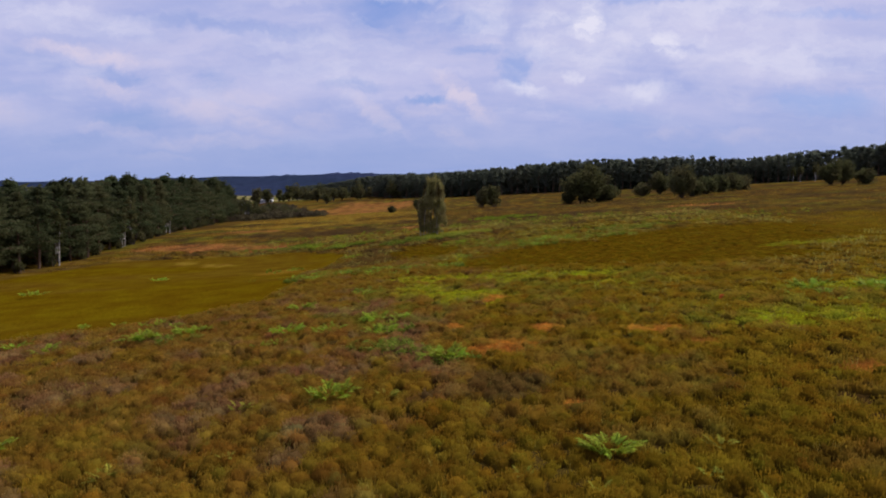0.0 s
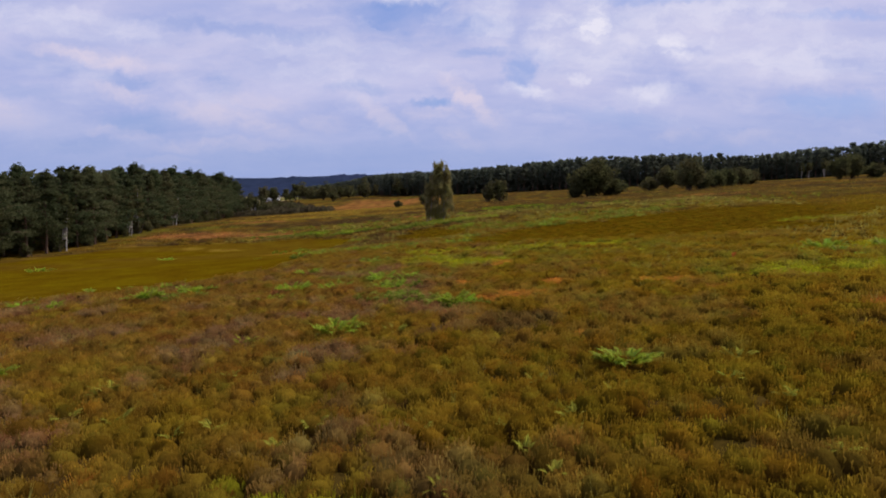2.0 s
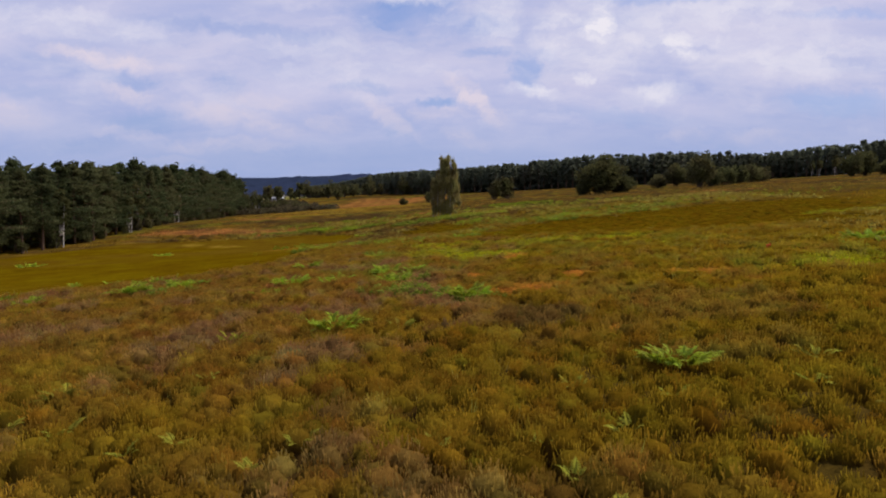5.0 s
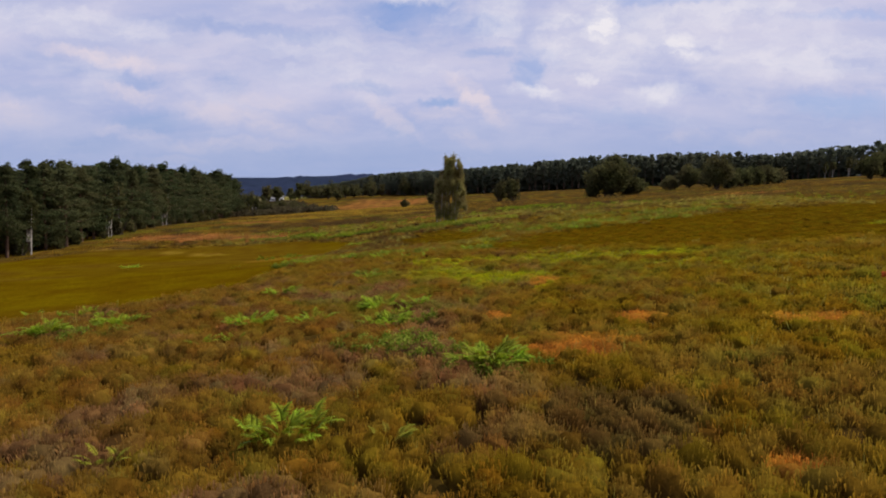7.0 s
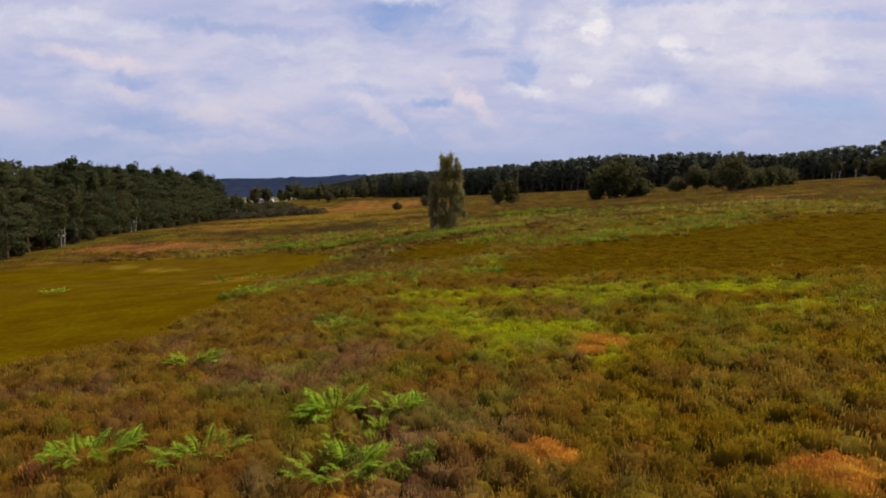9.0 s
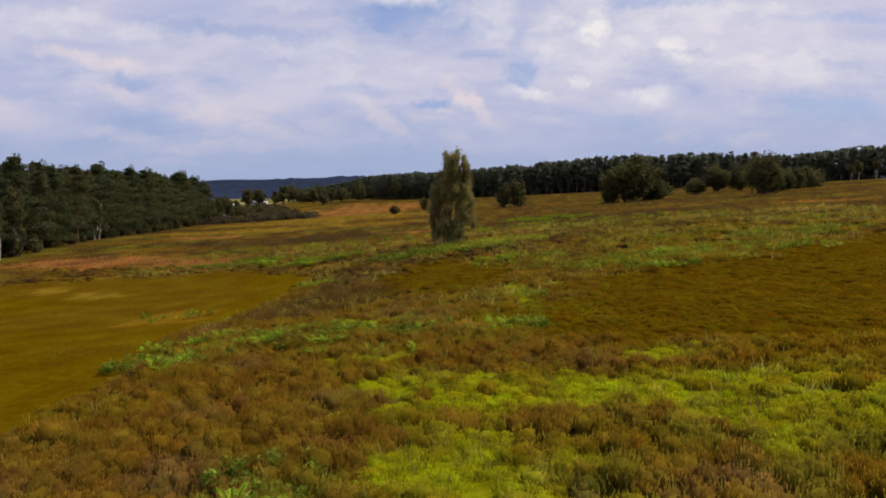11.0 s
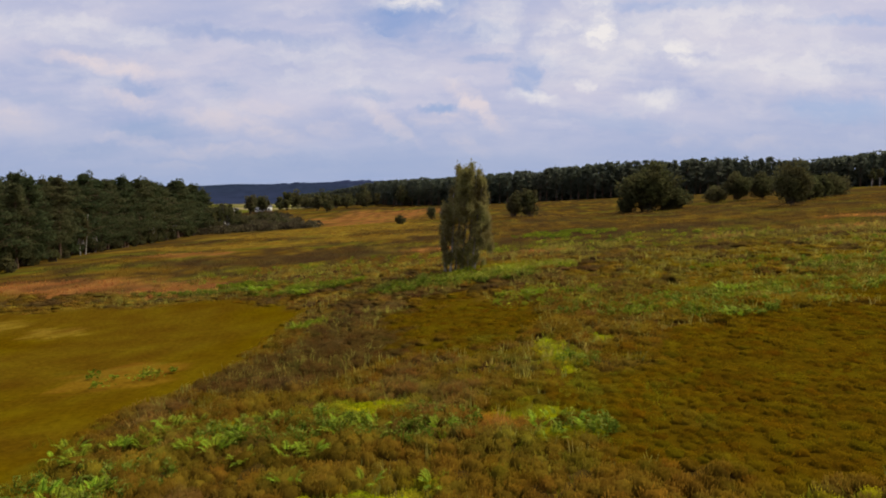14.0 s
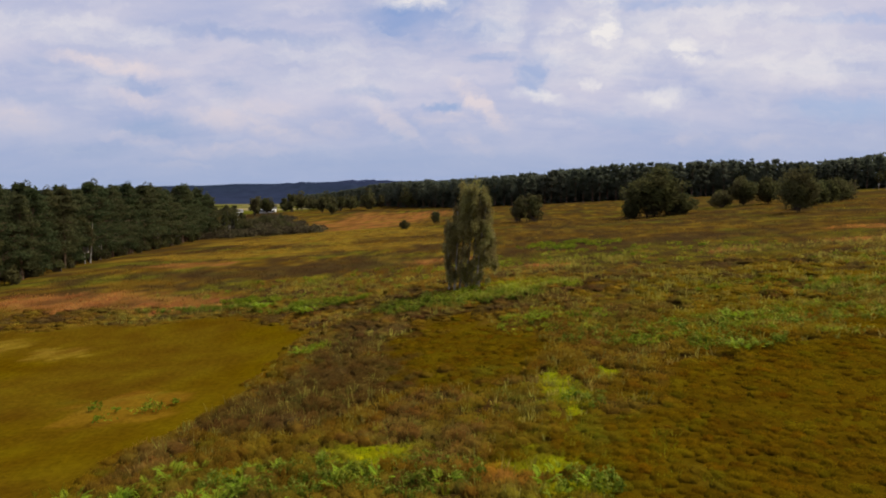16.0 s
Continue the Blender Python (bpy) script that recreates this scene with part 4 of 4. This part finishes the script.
def left_wood():
    rng = random.Random(5)
    kinds = [pine_meshes(40 + k, 13.0, (0.07, 0.12, 0.20, 0.09, 0.16)[k], (3.5, 2.9, 3.3, 3.7, 3.0)[k], 66, 78, 0.25) for k in range(5)]
    light = [pine_meshes(48 + k, 13.0, 0.2, 3.1, 34, 34, 0.6) for k in range(3)]
    birches = [broad_meshes(60 + k, 9.0, 3.4, 2.4, 40, 55, 0.3, 2) for k in range(2)]
    edge = [(-58, 66), (-56, 84), (-55, 100), (-57, 122), (-63, 146), (-70, 176), (-73.5, 206), (-75.5, 236)]
    group = "pines of the plantation edge"
    for depth, step in ((0.5, 2.6), (3.6, 3.0), (8.0, 3.6), (14.0, 4.2)):
        for i, (x, y) in enumerate(along(edge, step, rng, depth)):
            if depth < 1 and rng.random() < 0.10:
                tree("birch_tree", birches[i % 2], x + 0.6, y, rng.uniform(0.75, 1.0), rng.uniform(0, 6.28), BROADLEAF, BIRCH_BARK,
                     "slim pale-stemmed birch at the edge of the pine wood", "birches of the plantation edge")
                continue
            grown = float(np.interp(y, (80, 110, 190), (1.02, 0.93, 1.12))) * rng.uniform(0.76, 1.08)
            stout = rng.uniform(0.72, 1.0)
            tree("pine_tree", kinds[rng.randrange(5)] if depth < 6 else light[rng.randrange(3)], x, y, grown / stout ** 0.5, rng.uniform(0, 6.28), NEEDLE, PINE_BARK,
                 "tall dark green Scots pine in a dense plantation", group, stout ** 0.5)
    for k in range(7):
        tree("birch_tree", birches[k % 2], -78 + 6.5 * rng.random(), 236 + 2.4 * k, rng.uniform(0.7, 0.95), rng.uniform(0, 6.28), BROADLEAF, BIRCH_BARK,
             "slim pale-stemmed birch at the end of the pine wood", "birches of the plantation edge")
    scrub = [broad_meshes(66 + k, 2.6, 2.8, 0.1, 26, 40, 0.28, 3) for k in range(2)]
    for k, (x, y) in enumerate(along(edge, 5.5, rng, 0.0)):
        tree("bush", scrub[k % 2], x + 0.8, y, rng.uniform(0.5, 1.1), rng.uniform(0, 6.28), BROADLEAF, DARK_BARK, "low green scrub bush along the wood's edge", "scrub along the plantation edge")
    # the dark depth of the plantation behind its edge
    g = np.random.default_rng(6)
    cs = []
    for depth, step in ((6, 3.2), (11, 3.4), (18, 4.2), (24, 4.6), (31, 5.2)):
        for x, y in along(edge, step, rng, depth):
            z = float(land(x, y))
            hgt = rng.uniform(9.0, 11.8)
            for c in range(10):
                f = rng.uniform(0.05, 0.97)
                r = 2.1 * (1.25 - f)
                cs.append(np.array([x + rng.uniform(-r, r), y + rng.uniform(-r, r), z + hgt * f]) + ball(g, 10, 0.6) * 1.1)
    me = mesh_from("pine_wood", *leaves(g, np.concatenate(cs), 0.95, 0.7, 0.8))
    me.materials.append(NEEDLE)
    tagged(new("pine_wood", me), "dense dark interior of the pine plantation", "wood", kind="stuff")


left_wood()


def far_wood():
    """The long wood across the slope: its front rows tree by tree, the rest as one mass."""
    rng = random.Random(9)
    kinds = [pine_meshes(80 + k, 13.0, 0.27, 2.6, 36, 34, 0.5) for k in range(4)]
    line = [(-150, 650), (-95, 530), (-56, 420), (-32, 365), (-5, 340), (25, 330), (60, 330), (105, 338), (150, 345), (205, 335), (262, 300), (330, 250)]

    def stature(x):
        return float(np.interp(x, (-60, 20, 60, 130, 165, 200), (0.95, 1.0, 1.22, 1.25, 1.05, 1.25)))

    for x, y in along(line, 3.8, rng, 1.0):
        tree("pine_tree", kinds[rng.randrange(4)], x, y, stature(x) * rng.uniform(0.88, 1.04), rng.uniform(0, 6.28), NEEDLE_HAZED, PINE_BARK, "dark pine in the front of a distant wood", "pines of the distant wood")
    g = np.random.default_rng(3)
    vs, ts, n = [], [], 0
    for depth, step in ((4, 3.4), (7.5, 3.4), (11, 3.6), (15, 3.8), (20, 4), (26, 4.5), (34, 5), (44, 6), (56, 7), (70, 8)):
        for x, y in along(line, step, rng, depth):
            cs = []
            hgt = rng.uniform(11.9, 13.9) * stature(x)
            z = float(land(x, y))
            for c in range(18):
                f = rng.uniform(0.08, 0.96) if c < 14 else rng.uniform(0.0, 0.25)
                r = 2.0 * (1.2 - f)
                cs.append(np.array([x + rng.uniform(-r, r), y + rng.uniform(-r, r), z + hgt * f]) + ball(g, 12, 0.6) * 1.15)
            v, t = leaves(g, np.concatenate(cs), 1.25, 0.7, 0.8)
            vs.append(v)
            ts.append(t + n)
            n += len(v)
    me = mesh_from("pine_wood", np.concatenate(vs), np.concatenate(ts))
    me.materials.append(NEEDLE_HAZED)
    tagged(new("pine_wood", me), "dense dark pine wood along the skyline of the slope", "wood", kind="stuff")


far_wood()


def lone_birch():
    """The group of birch stems that stands alone on the heath, with hanging foliage: fuller low down on one side, its top leaning over to the other."""
    rng = np.random.default_rng(21)
    root = tagged(thing("birch_tree", -1.95, 95.5, 0.1), "lone tall narrow birch with several pale stems and drooping foliage", "tree")
    tall = 8.9
    level = (0.0, 0.1, 0.25, 0.4, 0.5, 0.6, 0.7, 0.8, 0.9, 0.97, 1.0)
    west = (-1.1, -1.45, -1.6, -1.8, -2.1, -1.7, -1.1, -0.75, -0.7, -0.4, 0.1)
    east = (0.9, 1.9, 2.5, 2.6, 2.35, 2.25, 2.1, 2.0, 1.9, 1.2, 0.8)
    stems = [(-1.25, 0.1, 5.2, -0.5), (-0.85, -0.3, 6.6, 0.2), (-0.45, 0.4, 8.6, 0.5), (0.0, -0.4, 8.9, 0.8), (0.4, 0.3, 8.5, 1.0), (0.75, -0.1, 7.6, 1.1), (0.95, 0.5, 4.8, 1.1)]
    cs, paths = [], []
    s = np.linspace(0, 1, 9)
    for sx, sy, h, over in stems:
        paths.append(np.stack([sx + over * s ** 1.5 + 0.08 * np.sin(4 * s + sx), sy + 0.10 * np.cos(5 * s), -0.2 + h * s], 1))
    twigs = [[] for _ in stems]
    for k in range(430):
        f = 0.10 + 0.90 * rng.uniform(0, 1) ** 0.9
        wl, el = np.interp(f, level, west), np.interp(f, level, east)
        px = wl + (el - wl) * rng.uniform(0.03, 0.97)
        half = 0.5 * (el - wl)
        py = rng.uniform(-0.8, 0.8) * math.sqrt(max(0.05, 1 - ((px - wl - half) / half) ** 2)) * half
        if fbm(np.array([px / 0.55 + 9]), np.array([f * tall / 0.8]), 73)[0] < 0.40:
            continue
        tip = np.array([px, py, f * tall])
        drop = rng.uniform(0.4, 1.5) * min(1, 0.3 + f)
        end = tip + np.array([rng.normal(0, 0.06), rng.normal(0, 0.06), -drop])
        i = min(range(len(stems)), key=lambda j: abs(np.interp(tip[2], paths[j][:, 2], paths[j][:, 0]) - px) + abs(np.interp(tip[2], paths[j][:, 2], paths[j][:, 1]) - py) + max(0, tip[2] - stems[j][2]))
        reach = math.hypot(px - np.interp(tip[2], paths[i][:, 2], paths[i][:, 0]), py - np.interp(tip[2], paths[i][:, 2], paths[i][:, 1]))
        z0 = min(max(0.5, tip[2] - 0.5 * reach), stems[i][2] - 0.3)
        foot = np.array([np.interp(z0, paths[i][:, 2], paths[i][:, a]) for a in range(3)])
        twigs[i].append(tube(np.array([foot, tip, end]), np.array([0.020, 0.010, 0.003]), 3))
        n = int(rng.uniform(90, 190))
        w = rng.uniform(0, 1, (n, 1))
        line = tip + (end - tip) * w
        cs.append(line + rng.normal(0, 0.12, (n, 3)) * (1, 1, 1.5))
        cs.append(foot + (tip - foot) * rng.uniform(0.4, 1, (n // 4, 1)) + rng.normal(0, 0.13, (n // 4, 3)))
    for path, bits in zip(paths, twigs):
        trunk = part("trunk", mesh_from("trunk", *tube(path, 0.085 * (1 - 0.85 * s) + 0.012, 7), None, True), BIRCH_BARK, root, "pale birch stem")
        if bits:
            tagged(part("branchwork", mesh_from("branchwork", *join(bits)), DARK_BARK, trunk, "thin dark drooping twigs"), kind="stuff")
    part("crown", crown_from(rng, np.concatenate(cs), 0.11, 0.8, 0.7), BIRCH_LEAF, root, "fine olive green hanging foliage")


lone_birch()


def scattered_trees():
    rng = random.Random(31)
    big = [broad_meshes(110 + k, 10.0, 9.5, 0.8, 110, 80, 0.42, 3) for k in range(3)]
    tallish = [broad_meshes(120 + k, 8.0, 5.0, 0.5, 60, 70, 0.36, 3) for k in range(2)]
    low = [broad_meshes(130 + k, 5.5, 7.0, 0.1, 64, 70, 0.38, 4) for k in range(2)]
    slight = [broad_meshes(140 + k, (8.0, 7.0, 5.5)[k], (4.5, 6.0, 7.0)[k], 0.6, 36, 24, 0.75, 2) for k in range(3)]
    # x, y, size, which form
    rows = [("broadleaf_tree", tallish[0], 16.0, 205, 1.05, "small rounded olive tree standing alone on the heath"), ("broadleaf_tree", tallish[1], 12.6, 208, 0.9, "pale twiggy small tree beside a rounder one"),
            ("broadleaf_tree", big[0], 43.3, 198.5, 1.46, "broad rounded oak-like tree in a dark clump"),
            ("broadleaf_tree", low[0], 51.9, 203, 0.95, "low dark spreading shrub tree at a clump's edge"),
            ("broadleaf_tree", low[1], 49.0, 203, 1.15, "low dark spreading shrub tree at a clump's edge"),
            ("broadleaf_tree", low[1], 38.4, 199, 0.8, "low dark spreading shrub tree at a clump's edge"),
            ("broadleaf_tree", low[0], 66.0, 215, 0.85, "low dark spreading shrub tree at a clump's edge"),
            ("broadleaf_tree", big[1], 72.0, 216, 0.76, "broad rounded oak-like tree in a dark clump"),
            ("broadleaf_tree", big[0], 79.0, 217, 0.74, "broad rounded oak-like tree in a dark clump"),
            ("broadleaf_tree", big[2], 62.0, 169.0, 0.84, "broad rounded oak-like tree standing forward of a clump"),
            ("broadleaf_tree", low[1], 71, 184, 0.9, "low dark spreading shrub tree at a clump's edge"),
            ("broadleaf_tree", low[0], 78.5, 194, 1.0, "low dark spreading shrub tree at a clump's edge"),
            ("broadleaf_tree", low[1], 87, 204, 1.05, "low dark spreading shrub tree at a clump's edge"),
            ("broadleaf_tree", low[0], 95.5, 215, 1.1, "low dark spreading shrub tree at a clump's edge"),
            ("broadleaf_tree", low[1], 103, 224, 1.0, "low dark spreading shrub tree at a clump's edge"),
            ("broadleaf_tree", big[1], 143.0, 240, 0.92, "grey-green tree on the upper slope"), ("broadleaf_tree", big[2], 149.5, 243, 0.95, "grey-green tree on the upper slope"), ("broadleaf_tree", low[1], 156.0, 240, 1.1, "low dark spreading shrub tree on the upper slope"),
            ("bush", low[0], -16.2, 204, 0.42, "small rounded dark bush alone in rusty grass"), ("bush", tallish[0], -9.0, 222, 0.55, "small upright dark bush alone in rusty grass")]
    for k, (name, meshes, x, y, s, label) in enumerate(rows):
        tree(name, meshes, x, y, s, 1.3 * k, BROADLEAF, DARK_BARK, label, "", 0.82 if s > 1.2 else 1.0)
    birches = [broad_meshes(150 + k, 8.0, 3.2, 2.8, 34, 45, 0.4, 2) for k in range(2)]
    for k, (x, y) in enumerate(((168, 312), (173, 315), (179, 313))):
        tree("birch_tree", birches[k % 2], x, y, 0.9 + 0.1 * k, 2.0 * k, BROADLEAF, BIRCH_BARK, "slim pale-stemmed birch before the distant wood", "birches before the distant wood")
    # scrub and hedgerow trees beyond the brow
    for k in range(46):
        x = -150 + 125 * (k + rng.random()) / 46
        y = 330 + 110 * rng.random() + 0.5 * max(0, -60 - x)
        tree("hedgerow_tree", slight[rng.randrange(3)], x, y, rng.uniform(0.8, 1.4), rng.uniform(0, 6), BROADLEAF, DARK_BARK, "dark hedgerow tree in the valley beyond the heath", "hedgerow trees in the valley")
    g = np.random.default_rng(33)
    cs = []
    for k in range(1500):
        x, y = -104 + 66 * rng.random(), 217 + 118 * rng.random()
        if x > -39 - 0.355 * (y - 215) + 3 * math.sin(y / 7) or x < -80 - 0.12 * (y - 230):
            continue
        h, r = rng.uniform(0.9, 2.4), rng.uniform(0.9, 2.2)
        cs.append(np.array([x, y, float(land(x, y)) + 0.4 * h]) + ball(g, 60, 1.0) * (r, r, 0.55 * h))
    me = mesh_from("thicket", *leaves(g, np.concatenate(cs), 0.6, 0.8, 0.7))
    me.materials.append(SCRUB)
    tagged(new("thicket", me), "dark low thicket of scrub filling the hollow below the wood", "scrub", kind="stuff")
    for k in range(40):
        y = 232 + 70 * rng.random()
        x = -44 - 0.355 * (y - 215) - 26 * rng.random()
        tree("bush", slight[2 - k % 2], x, y, rng.uniform(0.35, 0.6), rng.uniform(0, 6), BROADLEAF, DARK_BARK, "low dark scrub bush below the brow", "scrub bushes below the brow")


scattered_trees()


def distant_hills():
    """Two wooded ridges that close the valley, haze painted into their blue, with a ragged edge of trees along their
    crests.
    """
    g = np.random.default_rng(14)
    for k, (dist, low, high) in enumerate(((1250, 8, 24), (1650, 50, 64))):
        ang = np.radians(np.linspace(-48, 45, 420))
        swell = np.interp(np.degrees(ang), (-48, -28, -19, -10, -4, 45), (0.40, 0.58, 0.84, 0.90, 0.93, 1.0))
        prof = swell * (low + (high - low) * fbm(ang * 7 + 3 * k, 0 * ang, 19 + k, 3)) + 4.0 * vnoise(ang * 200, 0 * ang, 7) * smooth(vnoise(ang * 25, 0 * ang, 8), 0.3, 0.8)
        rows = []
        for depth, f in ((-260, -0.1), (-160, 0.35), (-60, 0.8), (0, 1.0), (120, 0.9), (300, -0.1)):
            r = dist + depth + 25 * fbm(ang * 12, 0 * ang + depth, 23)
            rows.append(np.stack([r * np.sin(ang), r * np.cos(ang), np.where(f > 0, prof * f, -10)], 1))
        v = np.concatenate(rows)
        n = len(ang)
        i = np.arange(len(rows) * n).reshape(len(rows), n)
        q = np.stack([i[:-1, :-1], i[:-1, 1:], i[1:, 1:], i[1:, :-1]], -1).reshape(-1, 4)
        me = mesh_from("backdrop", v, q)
        me.materials.append(HAZY_WOOD)
        tagged(new("backdrop", me), "far ridge of conifer forest, tinted blue for haze", "hills", kind="structure")


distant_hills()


def farmhouse(x, y, length, turn):
    root = tagged(thing("farmhouse", x, y), "white rendered low farm building in the valley", "house")
    root.scale = (1, 0.6, 0.6)
    root.rotation_euler = (0, 0, turn)

    def box(lo, hi):
        v = np.array([(a, b_, c) for a in (lo[0], hi[0]) for b_ in (lo[1], hi[1]) for c in (lo[2], hi[2])], float)
        t = np.array([(0, 1, 3), (0, 3, 2), (4, 6, 7), (4, 7, 5), (0, 4, 5), (0, 5, 1), (2, 3, 7), (2, 7, 6), (0, 2, 6), (0, 6, 4), (1, 5, 7), (1, 7, 3)])
        return v, t

    h = length / 2
    part("wall", mesh_from("wall", *box((-h, -4, -1), (h, 4, 4.5))), PLASTER, root)
    v = np.array([(-h - 0.4, -4.5, 4.4), (h + 0.4, -4.5, 4.4), (h + 0.4, 4.5, 4.4), (-h - 0.4, 4.5, 4.4), (-h, 0, 7.0), (h, 0, 7.0)])
    part("roof", mesh_from("roof", v, np.array([(0, 1, 5), (0, 5, 4), (2, 3, 4), (2, 4, 5), (0, 4, 3), (1, 2, 5), (0, 3, 2), (0, 2, 1)])), SLATE, root)
    for k in range(5):
        cx = -h + length * (k + 0.5) / 5
        part("window", mesh_from("window", *box((cx - 0.7, -4.06, 1.2), (cx + 0.7, -3.9, 2.8))), DARK_GLASS, root)


farmhouse(-116, 425, 9, 0.1)
farmhouse(-150, 470, 7, 0.4)


def orange_seedling(x, y):
    """A young shrub whose few leaves have turned orange."""
    rng = np.random.default_rng(77)
    root = tagged(thing("seedling_shrub", x, y), "knee-high seedling with orange autumn leaves among green moss", "shrub")
    root.scale = (0.6, 0.6, 0.7)
    stems, cs = [], []
    for k in range(5):
        a = 2 * math.pi * k / 5
        tip = np.array([0.13 * math.cos(a), 0.13 * math.sin(a), 0.55])
        stems.append(tube(np.array([(0, 0, 0), tip * (0.5, 0.5, 0.6), tip]), np.array([0.012, 0.008, 0.003]), 4))
        cs.append(tip * rng.uniform(0.5, 1.05, (22, 1)) + rng.normal(0, 0.06, (22, 3)))
    part("stem", mesh_from("stem", *join(stems)), DARK_BARK, root)
    part("foliage", mesh_from("foliage", *leaves(rng, np.concatenate(cs), 0.10, 0.8, 0.7)), ORANGE, root, "orange autumn leaves")


orange_seedling(15.6, 35.9)
